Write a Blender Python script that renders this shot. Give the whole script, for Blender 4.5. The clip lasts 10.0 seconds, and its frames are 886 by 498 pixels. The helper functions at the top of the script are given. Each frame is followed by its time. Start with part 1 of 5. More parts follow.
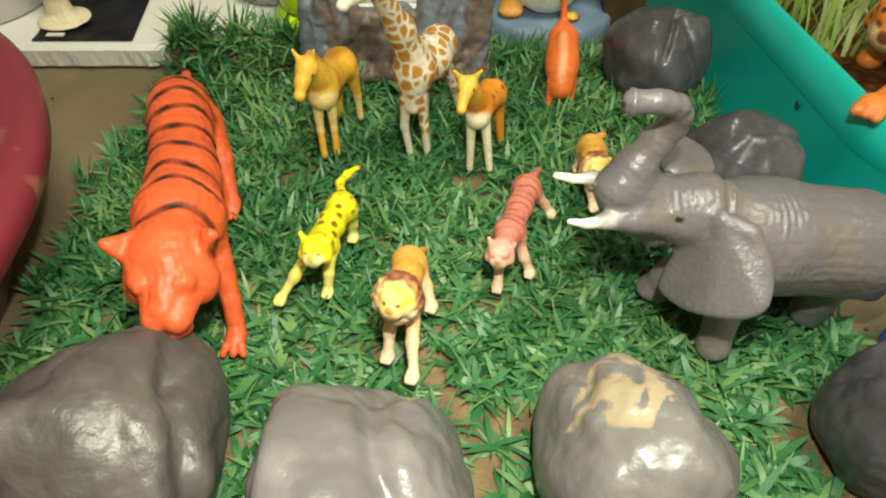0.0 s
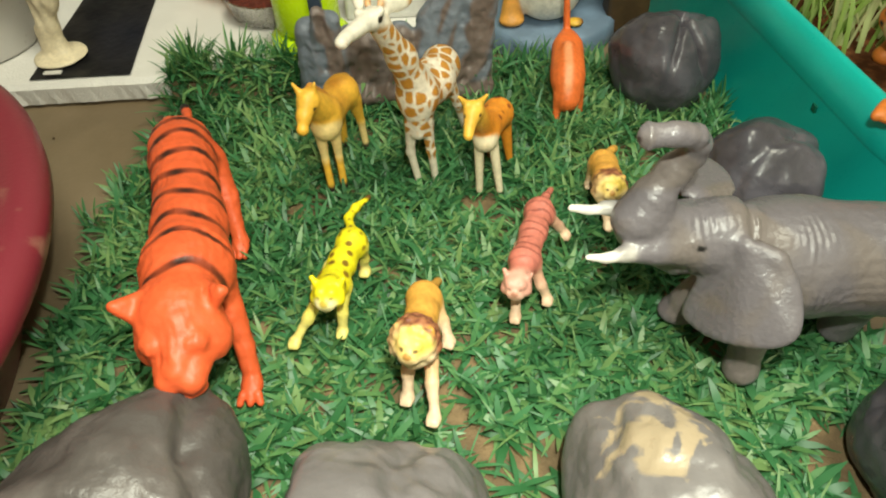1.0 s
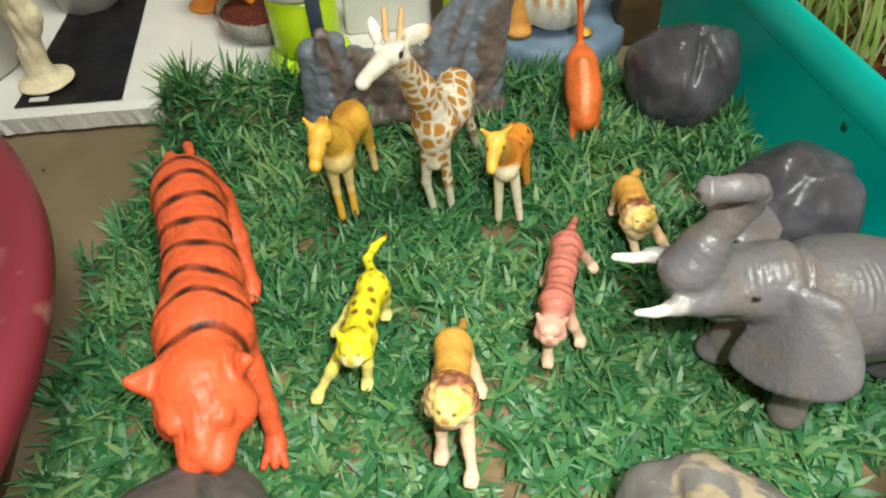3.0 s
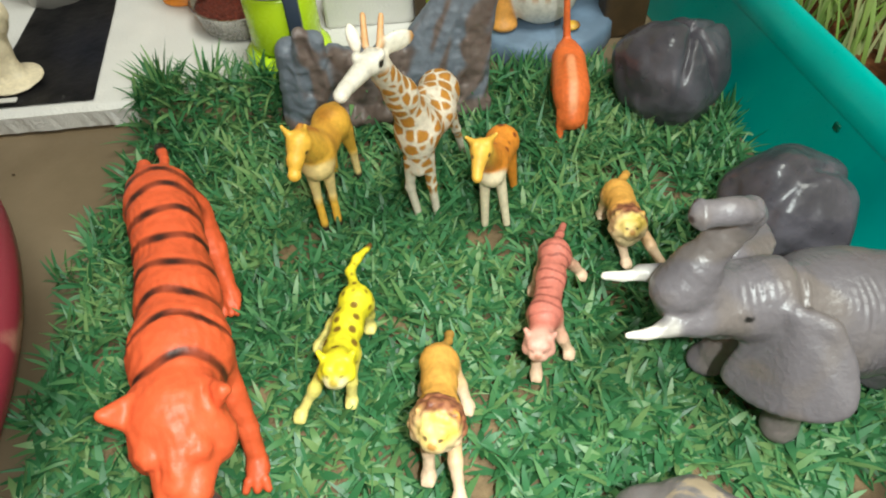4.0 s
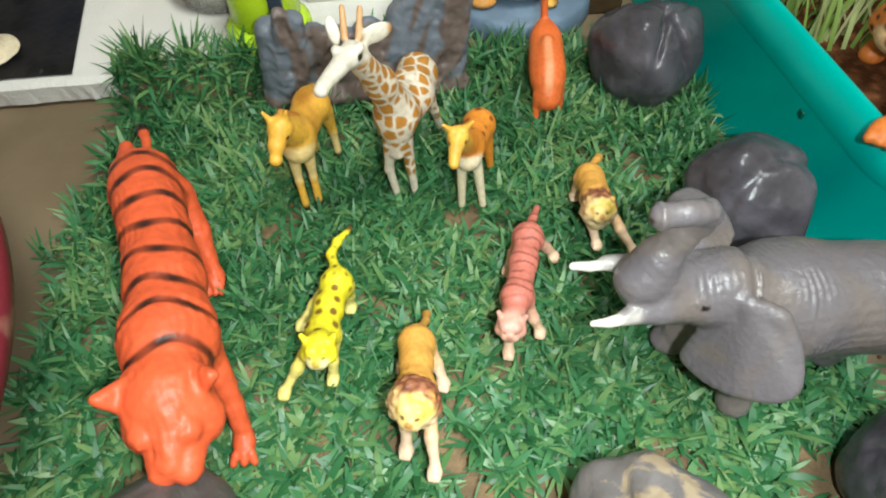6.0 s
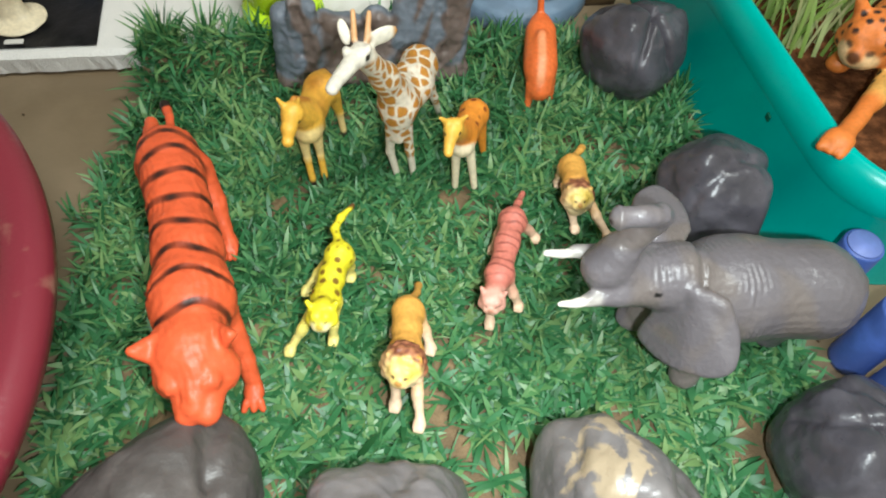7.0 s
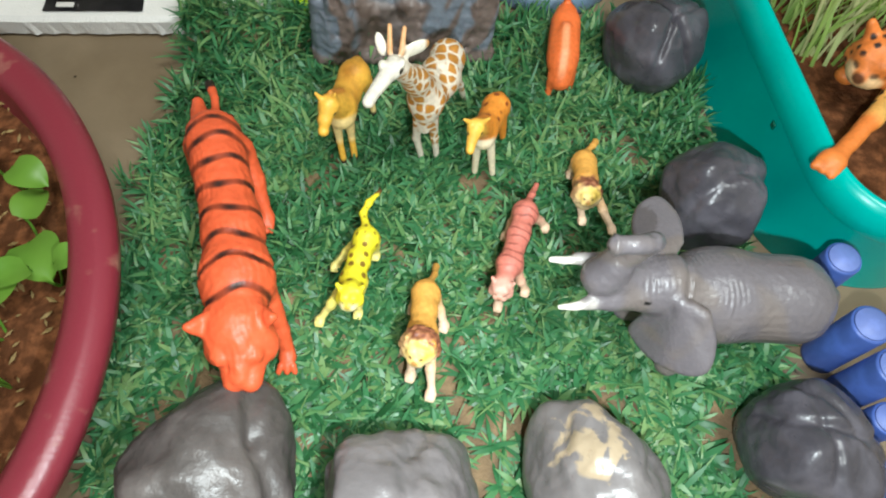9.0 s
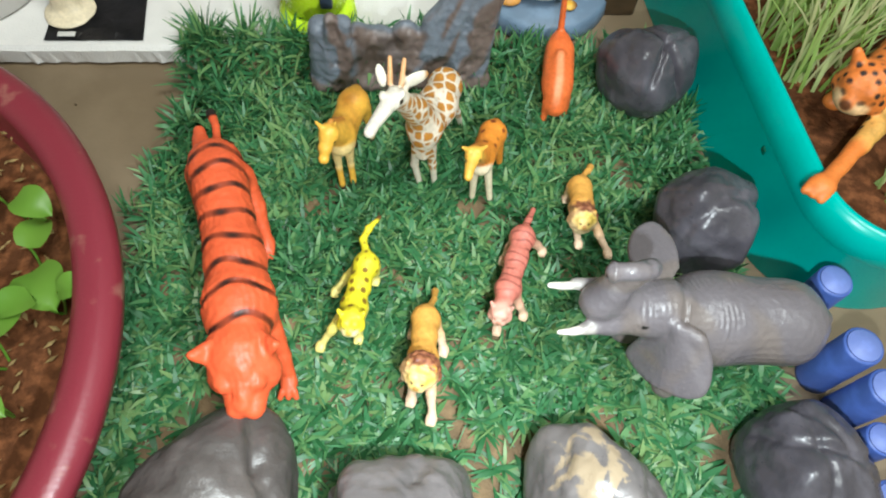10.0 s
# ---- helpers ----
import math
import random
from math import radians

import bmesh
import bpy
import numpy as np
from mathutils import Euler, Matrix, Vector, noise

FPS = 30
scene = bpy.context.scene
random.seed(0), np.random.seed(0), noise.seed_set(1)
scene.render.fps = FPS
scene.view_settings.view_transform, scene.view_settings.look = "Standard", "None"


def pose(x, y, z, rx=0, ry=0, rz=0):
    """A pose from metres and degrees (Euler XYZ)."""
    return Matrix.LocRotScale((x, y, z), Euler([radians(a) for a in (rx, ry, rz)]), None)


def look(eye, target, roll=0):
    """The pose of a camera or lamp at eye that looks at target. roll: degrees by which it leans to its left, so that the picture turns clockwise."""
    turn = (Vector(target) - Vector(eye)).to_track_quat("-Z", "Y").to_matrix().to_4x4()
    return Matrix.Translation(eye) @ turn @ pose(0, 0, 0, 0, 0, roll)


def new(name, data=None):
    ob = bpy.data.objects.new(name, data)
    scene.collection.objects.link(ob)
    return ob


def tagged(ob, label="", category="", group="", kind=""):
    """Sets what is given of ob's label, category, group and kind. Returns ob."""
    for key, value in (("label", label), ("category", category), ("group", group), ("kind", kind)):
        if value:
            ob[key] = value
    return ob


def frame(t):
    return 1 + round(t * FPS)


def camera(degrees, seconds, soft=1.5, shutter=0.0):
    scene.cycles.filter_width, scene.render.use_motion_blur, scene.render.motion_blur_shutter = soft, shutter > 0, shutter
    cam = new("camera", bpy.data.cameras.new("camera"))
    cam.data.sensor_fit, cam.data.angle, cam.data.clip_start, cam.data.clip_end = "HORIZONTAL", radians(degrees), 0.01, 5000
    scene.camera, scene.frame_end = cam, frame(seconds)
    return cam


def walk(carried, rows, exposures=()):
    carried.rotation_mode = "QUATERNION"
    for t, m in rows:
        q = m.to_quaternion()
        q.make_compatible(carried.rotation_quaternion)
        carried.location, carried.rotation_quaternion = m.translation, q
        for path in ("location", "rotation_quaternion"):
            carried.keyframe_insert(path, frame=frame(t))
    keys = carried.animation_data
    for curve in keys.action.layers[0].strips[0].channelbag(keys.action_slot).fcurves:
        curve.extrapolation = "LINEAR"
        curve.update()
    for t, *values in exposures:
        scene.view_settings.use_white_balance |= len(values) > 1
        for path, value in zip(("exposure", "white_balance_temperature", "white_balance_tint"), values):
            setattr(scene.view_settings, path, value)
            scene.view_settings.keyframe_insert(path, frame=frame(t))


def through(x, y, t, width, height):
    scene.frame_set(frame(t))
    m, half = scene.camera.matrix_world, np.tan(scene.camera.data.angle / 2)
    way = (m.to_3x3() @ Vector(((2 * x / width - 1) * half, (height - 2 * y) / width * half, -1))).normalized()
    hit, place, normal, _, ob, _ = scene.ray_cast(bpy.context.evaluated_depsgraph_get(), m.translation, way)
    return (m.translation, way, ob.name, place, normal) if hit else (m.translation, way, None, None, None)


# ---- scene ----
cam = camera(65.7, 10.0, soft=2.0)
PATH = [
    (0, (0.01, -0.16, 0.255), (0.037, 1.236, -1.176), 0.6),
    (0.5, (0.011, -0.152, 0.262), (0.002, 1.257, -1.157), -1.9),
    (1, (0.009, -0.141, 0.263), (0.006, 1.237, -1.187), -3.4),
    (1.5, (0.003, -0.135, 0.274), (-0.029, 1.248, -1.171), -4.9),
    (2, (-0.002, -0.129, 0.274), (-0.007, 1.231, -1.193), -4.2),
    (2.2, (-0.003, -0.125, 0.272), (0.008, 1.235, -1.195), -4.2),
    (3.3, (-0.0085, -0.104, 0.269), (0.037, 1.219, -1.23), -3.7),
    (3.5, (-0.007, -0.099, 0.27), (0.039, 1.205, -1.246), -4.0),
    (4, (-0.005, -0.094, 0.272), (0.066, 1.201, -1.251), -3.3),
    (4.5, (-0.003, -0.09, 0.272), (0.082, 1.18, -1.27), -2.5),
    (5, (-0.002, -0.088, 0.274), (0.077, 1.149, -1.296), -2.8),
    (5.2, (-0.003, -0.0875, 0.2755), (0.092, 1.135, -1.303), -2.1),
    (6.3, (-0.0025, -0.093, 0.298), (0.11, 1.074, -1.323), -1.2),
    (6.5, (-0.003, -0.094, 0.305), (0.104, 1.054, -1.33), -1.2),
    (7, (-0.001, -0.105, 0.325), (0.11, 0.983, -1.349), 1.5),
    (7.5, (0.005, -0.101, 0.343), (0.122, 0.868, -1.403), 3.1),
    (8, (-0.002, -0.099, 0.355), (0.107, 0.839, -1.408), 4.0),
    (8.5, (-0.001, -0.087, 0.368), (0.043, 0.79, -1.428), 1.2),
    (9, (-0.003, -0.091, 0.375), (0.058, 0.793, -1.418), 3.1),
    (9.5, (-0.002, -0.087, 0.377), (0.104, 0.8, -1.413), 5.6),
    (10, (-0.007, -0.089, 0.382), (0.077, 0.837, -1.388), 3.8),
]
walk(cam, [(t, look(eye, target, roll)) for t, eye, target, roll in PATH], [(0, 0.03, 7250, 4), (2, 0.04, 6900, 6), (3.5, 0.06, 6400, 8), (4.5, 0.07, 6250, 9), (7.5, 0.07, 6000, 11), (10, 0.24, 5900, 11)])

# ---- world and light ----
world = bpy.data.worlds.new("world")
scene.world = world
world.use_nodes = True
world.node_tree.nodes["Background"].inputs[0].default_value = (0.95, 1.0, 0.9, 1)
world.node_tree.nodes["Background"].inputs[1].default_value = 0.115


def lamp(name, kind, place, power, colour, size):
    data = bpy.data.lights.new(name, kind)
    data.energy, data.color = power, colour
    if kind == "AREA":
        data.size = size
    else:
        data.shadow_soft_size = size
    ob = new(name, data)
    ob.matrix_world = Matrix.Translation(place)
    return ob


torch = lamp("torch", "AREA", (0.03, -0.125, 0.325), 0.83, (0.94, 1.0, 0.93), 0.012)
torch.matrix_world = look((0.03, -0.125, 0.325), (0.03, 0.02, 0.0))
torch.data.shape, torch.data.spread = "DISK", radians(140)
# Unseen area lamp, added overhead to lift the ambient light.
lamp("ambient_fill", "AREA", (0.5, -0.4, 2.35), 50.0, (0.98, 1.0, 0.88), 0.9)


# ---- materials ----
def material(name, colour, rough=0.5, metal=0.0, vary=0.15, scale=40.0, bump=0.15, bump_scale=None, spec=0.5, second=None, spread=(0.45, 0.65)):
    """Principled surface with noise in colour, roughness and relief; scale is in cycles a metre."""
    m = bpy.data.materials.new(name)
    m.use_nodes = True
    n, l = m.node_tree.nodes, m.node_tree.links
    p = n["Principled BSDF"]
    geo = n.new("ShaderNodeTexCoord")
    coarse = n.new("ShaderNodeTexNoise")
    coarse.inputs["Scale"].default_value, coarse.inputs["Detail"].default_value = scale, 6
    l.new(geo.outputs["Object"], coarse.inputs["Vector"])
    ramp = n.new("ShaderNodeValToRGB")
    dark = second or tuple(c * (1 - vary) for c in colour)
    ramp.color_ramp.elements[0].color, ramp.color_ramp.elements[1].color = (*dark, 1), (*colour, 1)
    ramp.color_ramp.elements[0].position, ramp.color_ramp.elements[1].position = spread
    l.new(coarse.outputs["Fac"], ramp.inputs["Fac"])
    l.new(ramp.outputs["Color"], p.inputs["Base Color"])
    fine = n.new("ShaderNodeTexNoise")
    fine.inputs["Scale"].default_value, fine.inputs["Detail"].default_value = bump_scale or scale * 9, 8
    l.new(geo.outputs["Object"], fine.inputs["Vector"])
    b = n.new("ShaderNodeBump")
    b.inputs["Strength"].default_value, b.inputs["Distance"].default_value = bump, 0.002
    l.new(fine.outputs["Fac"], b.inputs["Height"])
    l.new(b.outputs["Normal"], p.inputs["Normal"])
    r = n.new("ShaderNodeMapRange")
    r.inputs["To Min"].default_value, r.inputs["To Max"].default_value = max(0.03, rough - 0.1), rough + 0.12
    l.new(fine.outputs["Fac"], r.inputs["Value"])
    l.new(r.outputs["Result"], p.inputs["Roughness"])
    p.inputs["Metallic"].default_value = metal
    p.inputs["Specular IOR Level"].default_value = spec
    return m


def painted(name, rough=0.4, bump=0.2, scale=420.0, spec=0.5, wear_range=(0.74, 1.18)):
    """Moulded toy plastic: the paint is stored point by point on the mesh."""
    m = bpy.data.materials.new(name)
    m.use_nodes = True
    n, l = m.node_tree.nodes, m.node_tree.links
    p = n["Principled BSDF"]
    a = n.new("ShaderNodeAttribute")
    a.attribute_name = "paint"
    geo = n.new("ShaderNodeTexCoord")
    t = n.new("ShaderNodeTexNoise")
    t.inputs["Scale"].default_value, t.inputs["Detail"].default_value = scale, 5
    l.new(geo.outputs["Object"], t.inputs["Vector"])
    broad = n.new("ShaderNodeTexNoise")
    broad.inputs["Scale"].default_value, broad.inputs["Detail"].default_value = scale * 0.22, 4
    l.new(geo.outputs["Object"], broad.inputs["Vector"])
    both = n.new("ShaderNodeMath")
    both.operation = "ADD"
    l.new(t.outputs["Fac"], both.inputs[0])
    l.new(broad.outputs["Fac"], both.inputs[1])
    wear = n.new("ShaderNodeMapRange")
    wear.inputs["From Min"].default_value, wear.inputs["From Max"].default_value = 0.6, 1.4
    wear.inputs["To Min"].default_value, wear.inputs["To Max"].default_value = wear_range
    l.new(both.outputs["Value"], wear.inputs["Value"])
    mix = n.new("ShaderNodeVectorMath")
    mix.operation = "SCALE"
    l.new(a.outputs["Color"], mix.inputs[0])
    l.new(wear.outputs["Result"], mix.inputs["Scale"])
    l.new(mix.outputs["Vector"], p.inputs["Base Color"])
    b = n.new("ShaderNodeBump")
    b.inputs["Strength"].default_value, b.inputs["Distance"].default_value = bump, 0.001
    l.new(t.outputs["Fac"], b.inputs["Height"])
    l.new(b.outputs["Normal"], p.inputs["Normal"])
    p.inputs["Roughness"].default_value = rough
    p.inputs["Specular IOR Level"].default_value = spec
    return m


def leafy(name, tones, rough=0.45, through=0.25):
    """Blades whose tone changes from one to the next and slowly over the bed."""
    m = bpy.data.materials.new(name)
    m.use_nodes = True
    n, l = m.node_tree.nodes, m.node_tree.links
    p = n["Principled BSDF"]
    g = n.new("ShaderNodeNewGeometry")
    t = n.new("ShaderNodeTexNoise")
    t.inputs["Scale"].default_value = 14.0
    l.new(g.outputs["Position"], t.inputs["Vector"])
    add = n.new("ShaderNodeMath")
    add.operation = "MULTIPLY_ADD"
    add.inputs[1].default_value, add.inputs[2].default_value = 0.9, -0.2
    l.new(t.outputs["Fac"], add.inputs[0])
    total = n.new("ShaderNodeMath")
    total.operation = "MULTIPLY_ADD"
    total.inputs[1].default_value = 0.75
    l.new(g.outputs["Random Per Island"], total.inputs[0])
    l.new(add.outputs["Value"], total.inputs[2])
    ramp = n.new("ShaderNodeValToRGB")
    while len(ramp.color_ramp.elements) < len(tones):
        ramp.color_ramp.elements.new(0.5)
    for i, c in enumerate(tones):
        ramp.color_ramp.elements[i].position = i / (len(tones) - 1)
        ramp.color_ramp.elements[i].color = (*c, 1)
    l.new(total.outputs["Value"], ramp.inputs["Fac"])
    l.new(ramp.outputs["Color"], p.inputs["Base Color"])
    p.inputs["Roughness"].default_value = rough
    p.inputs["Subsurface Weight"].default_value = 0.0
    trans = n.new("ShaderNodeBsdfTranslucent")
    l.new(ramp.outputs["Color"], trans.inputs["Color"])
    mixer = n.new("ShaderNodeMixShader")
    mixer.inputs["Fac"].default_value = through
    l.new(p.outputs["BSDF"], mixer.inputs[1])
    l.new(trans.outputs["BSDF"], mixer.inputs[2])
    l.new(mixer.outputs["Shader"], n["Material Output"].inputs["Surface"])
    return m


def worn_paint(name, colour, bare, spot, reach):
    """Grey paint rubbed through to tan round one spot, with a torn outline."""
    m = material(name, colour, 0.3, vary=0.25, scale=40, bump=0.3, bump_scale=170)
    n, l = m.node_tree.nodes, m.node_tree.links
    p = n["Principled BSDF"]
    under = p.inputs["Base Color"].links[0].from_socket
    geo = n.new("ShaderNodeTexCoord")
    far = n.new("ShaderNodeVectorMath")
    far.operation = "DISTANCE"
    far.inputs[1].default_value = spot
    l.new(geo.outputs["Object"], far.inputs[0])
    torn = n.new("ShaderNodeTexNoise")
    torn.inputs["Scale"].default_value, torn.inputs["Detail"].default_value, torn.inputs["Distortion"].default_value = 70, 5, 0.8
    l.new(geo.outputs["Object"], torn.inputs["Vector"])
    add = n.new("ShaderNodeMath")
    add.operation = "MULTIPLY_ADD"
    add.inputs[1].default_value = 0.075
    l.new(torn.outputs["Fac"], add.inputs[0])
    l.new(far.outputs["Value"], add.inputs[2])
    edge = n.new("ShaderNodeMapRange")
    edge.inputs["From Min"].default_value, edge.inputs["From Max"].default_value = reach + 0.034, reach + 0.039
    edge.inputs["To Min"].default_value, edge.inputs["To Max"].default_value = 0.85, 0.0
    l.new(add.outputs["Value"], edge.inputs["Value"])
    mix = n.new("ShaderNodeMix")
    mix.data_type = "RGBA"
    l.new(edge.outputs["Result"], mix.inputs[0])
    l.new(under, mix.inputs[6])
    mix.inputs[7].default_value = (*bare, 1)
    l.new(mix.outputs[2], p.inputs["Base Color"])
    return m


ROCK_WORN = worn_paint("worn_rock_paint", (0.2, 0.182, 0.18), (0.4, 0.31, 0.2), (-0.009, 0.014, 0.054), 0.014)
FLOOR = material("cement_floor", (0.215, 0.16, 0.1), 0.42, vary=0.28, scale=11, bump=0.06, bump_scale=300, second=(0.155, 0.112, 0.066))
WALL = material("wall_paint", (0.62, 0.58, 0.5), 0.8, vary=0.1, scale=6)
FOAM = material("foam_board", (0.72, 0.7, 0.67), 0.75, vary=0.06, scale=30, bump=0.35, bump_scale=600)
BLACK = material("black_sheet", (0.012, 0.012, 0.014), 0.35, vary=0.3, scale=60, bump=0.25, bump_scale=160, second=(0.03, 0.028, 0.03))
TUB = material("turquoise_plastic", (0.0, 0.44, 0.385), 0.3, vary=0.1, scale=25, bump=0.03, bump_scale=900)
POT = material("maroon_plastic", (0.2, 0.024, 0.038), 0.36, scale=38, bump=0.08, bump_scale=500, second=(0.3, 0.13, 0.1), spread=(0.34, 0.42))
SOIL = material("soil", (0.2, 0.075, 0.03), 0.9, vary=0.6, scale=120, bump=1.0, bump_scale=260, spec=0.1)
ROCK = material("grey_rock_paint", (0.135, 0.117, 0.111), 0.38, vary=0.4, scale=45, bump=0.4, bump_scale=190)
ROCK_PALE = material("pale_rock_paint", (0.215, 0.194, 0.196), 0.32, vary=0.3, scale=40, bump=0.3, bump_scale=170)
ROCK_DARK = material("dark_rock_paint", (0.1, 0.093, 0.112), 0.3, vary=0.45, scale=45, bump=0.3, bump_scale=170)
TOY = painted("toy_plastic", 0.5, 0.35)
TIGER_PLASTIC = painted("vinyl_plastic", 0.5, 0.35, 300, wear_range=(0.84, 1.12))
HIDE = painted("elephant_plastic", 0.34, 0.4, 420, wear_range=(0.9, 1.08))
GRASS = leafy("plastic_grass", [(0.013, 0.058, 0.017), (0.024, 0.106, 0.032), (0.039, 0.168, 0.058), (0.064, 0.225, 0.09), (0.115, 0.275, 0.095), (0.21, 0.345, 0.125)], 0.44, 0.28)
WHEAT = leafy("wheat_grass", [(0.11, 0.2, 0.02), (0.18, 0.3, 0.045), (0.28, 0.4, 0.1), (0.45, 0.46, 0.22)], 0.5, 0.3)
LEAF = leafy("seedling_leaf", [(0.07, 0.18, 0.015), (0.12, 0.28, 0.03), (0.22, 0.38, 0.05)], 0.4, 0.35)
BACKING = material("mat_backing", (0.23, 0.15, 0.075), 0.8, vary=0.4, scale=60, bump=0.4)
BLUE = material("blue_paint", (0.08, 0.15, 0.5), 0.42, vary=0.3, scale=60, bump=0.12, bump_scale=300)
BLUE_TOP = material("blue_paint_end", (0.17, 0.24, 0.6), 0.5, vary=0.25, scale=80, bump=0.12)
LIME = material("lime_plastic", (0.56, 0.8, 0.02), 0.25, vary=0.1, scale=30, bump=0.02)
STEEL = material("steel", (0.6, 0.58, 0.55), 0.25, metal=1.0, vary=0.1, scale=50, bump=0.03)
GRAIN = material("red_grain", (0.22, 0.035, 0.015), 0.6, vary=0.5, scale=500, bump=0.6)
WHITE = material("white_glaze", (0.62, 0.6, 0.57), 0.3, vary=0.05, scale=20, bump=0.05)
PLATE = material("blue_grey_base", (0.17, 0.25, 0.36), 0.5, vary=0.25, scale=60, bump=0.1)
BROWN = material("brown_wood", (0.085, 0.05, 0.02), 0.55, vary=0.35, scale=50, bump=0.2)
DARK = material("dark_plastic", (0.05, 0.07, 0.11), 0.4, vary=0.2, scale=40, bump=0.05)
TEAL = material("deep_green_plastic", (0.0, 0.11, 0.07), 0.4, vary=0.2, scale=20, bump=0.03)
HUSK = material("dry_husk", (0.3, 0.2, 0.07), 0.8, vary=0.3, scale=200, bump=0.2)


# ---- building helpers ----
def mesh_object(name, verts, faces, mat, parent=None, smooth=True):
    me = bpy.data.meshes.new(name)
    me.from_pydata([tuple(v) for v in verts], [], [tuple(f) for f in faces])
    me.materials.append(mat)
    me.polygons.foreach_set("use_smooth", [smooth] * len(me.polygons))
    me.update()
    ob = new(name, me)
    ob.parent = parent
    return ob


def part(name, bm, mat, parent=None, label="", smooth=True):
    me = bpy.data.meshes.new(name)
    bmesh.ops.recalc_face_normals(bm, faces=bm.faces)
    bm.to_mesh(me)
    bm.free()
    me.materials.append(mat)
    me.polygons.foreach_set("use_smooth", [smooth] * len(me.polygons))
    ob = new(name, me)
    ob.parent = parent
    if label:
        ob["label"] = label
    return ob


def base(name, place=(0, 0, 0)):
    ob = new(name)
    ob.location = place
    return ob


def box(size, at=(0, 0, 0), bevel=0.0):
    bm = bmesh.new()
    bmesh.ops.create_cube(bm, size=1.0, matrix=Matrix.Translation(at) @ Matrix.Diagonal((*size, 1)))
    if bevel:
        bmesh.ops.bevel(bm, geom=list(bm.edges), offset=bevel, segments=2, affect="EDGES", profile=0.6)
    return bm


def turned(profile, steps=48, at=(0, 0, 0), squash=1.0):
    """A closed solid turned round the z axis from (radius, height) pairs."""
    bm = bmesh.new()
    rings = []
    for r, z in profile:
        if r < 1e-6:
            rings.append([bm.verts.new((at[0], at[1], at[2] + z))])
        else:
            rings.append([bm.verts.new((at[0] + r * math.cos(2 * math.pi * i / steps), at[1] + squash * r * math.sin(2 * math.pi * i / steps), at[2] + z)) for i in range(steps)])
    for a, b in zip(rings, rings[1:]):
        for i in range(steps):
            j = (i + 1) % steps
            if len(a) == 1 and len(b) > 1:
                bm.faces.new((a[0], b[i], b[j]))
            elif len(b) == 1 and len(a) > 1:
                bm.faces.new((a[i], a[j], b[0]))
            elif len(a) > 1:
                bm.faces.new((a[i], a[j], b[j], b[i]))
    return bm


# Moulded figures: round cones, ellipsoids and webs melted into one skin.
def cone(a, b, ra, rb, colour, melt=4.0):
    return ("cone", np.array(a, float), np.array(b, float), ra, rb, colour, melt)


def ball(c, r, colour, turn=(0, 0, 0), melt=4.0):
    return ("ball", np.array(c, float), np.array(r, float), np.array(Euler([radians(v) for v in turn]).to_matrix()), None, colour, melt)


def web(a, b, c, r, colour, melt=2.0):
    return ("web", np.array(a, float), np.array(b, float), np.array(c, float), r, colour, melt)


def distance(prim, p):
    kind = prim[0]
    if kind == "cone":
        _, a, b, ra, rb, _, _ = prim
        ab = b - a
        h = np.clip(((p - a) @ ab) / (ab @ ab), 0, 1)
        return np.linalg.norm(p - a - h[..., None] * ab, axis=-1) - (ra + (rb - ra) * h)
    if kind == "ball":
        _, c, r, turn, _, _, _ = prim
        q = (p - c) @ turn
        k0 = np.linalg.norm(q / r, axis=-1)
        k1 = np.linalg.norm(q / (r * r), axis=-1) + 1e-9
        return k0 * (k0 - 1) / k1
    _, a, b, c, r, _, _ = prim
    n = np.cross(b - a, c - a)
    n /= np.linalg.norm(n)
    out = None
    inside = np.ones(p.shape[:-1], bool)
    for u, v in ((a, b), (b, c), (c, a)):
        e = v - u
        w = p - u
        h = np.clip((w @ e) / (e @ e), 0, 1)
        d = np.linalg.norm(w - h[..., None] * e, axis=-1)
        out = d if out is None else np.minimum(out, d)
        inside &= (w @ np.cross(n, e)) >= 0
    return np.where(inside, np.abs((p - a) @ n), out) - r


def reach(prim):
    if prim[0] == "cone":
        return np.minimum(prim[1], prim[2]) - max(prim[3], prim[4]), np.maximum(prim[1], prim[2]) + max(prim[3], prim[4])
    if prim[0] == "ball":
        return prim[1] - prim[2].max(), prim[1] + prim[2].max()
    pts = np.array(prim[1:4])
    return pts.min(0) - prim[4], pts.max(0) + prim[4]


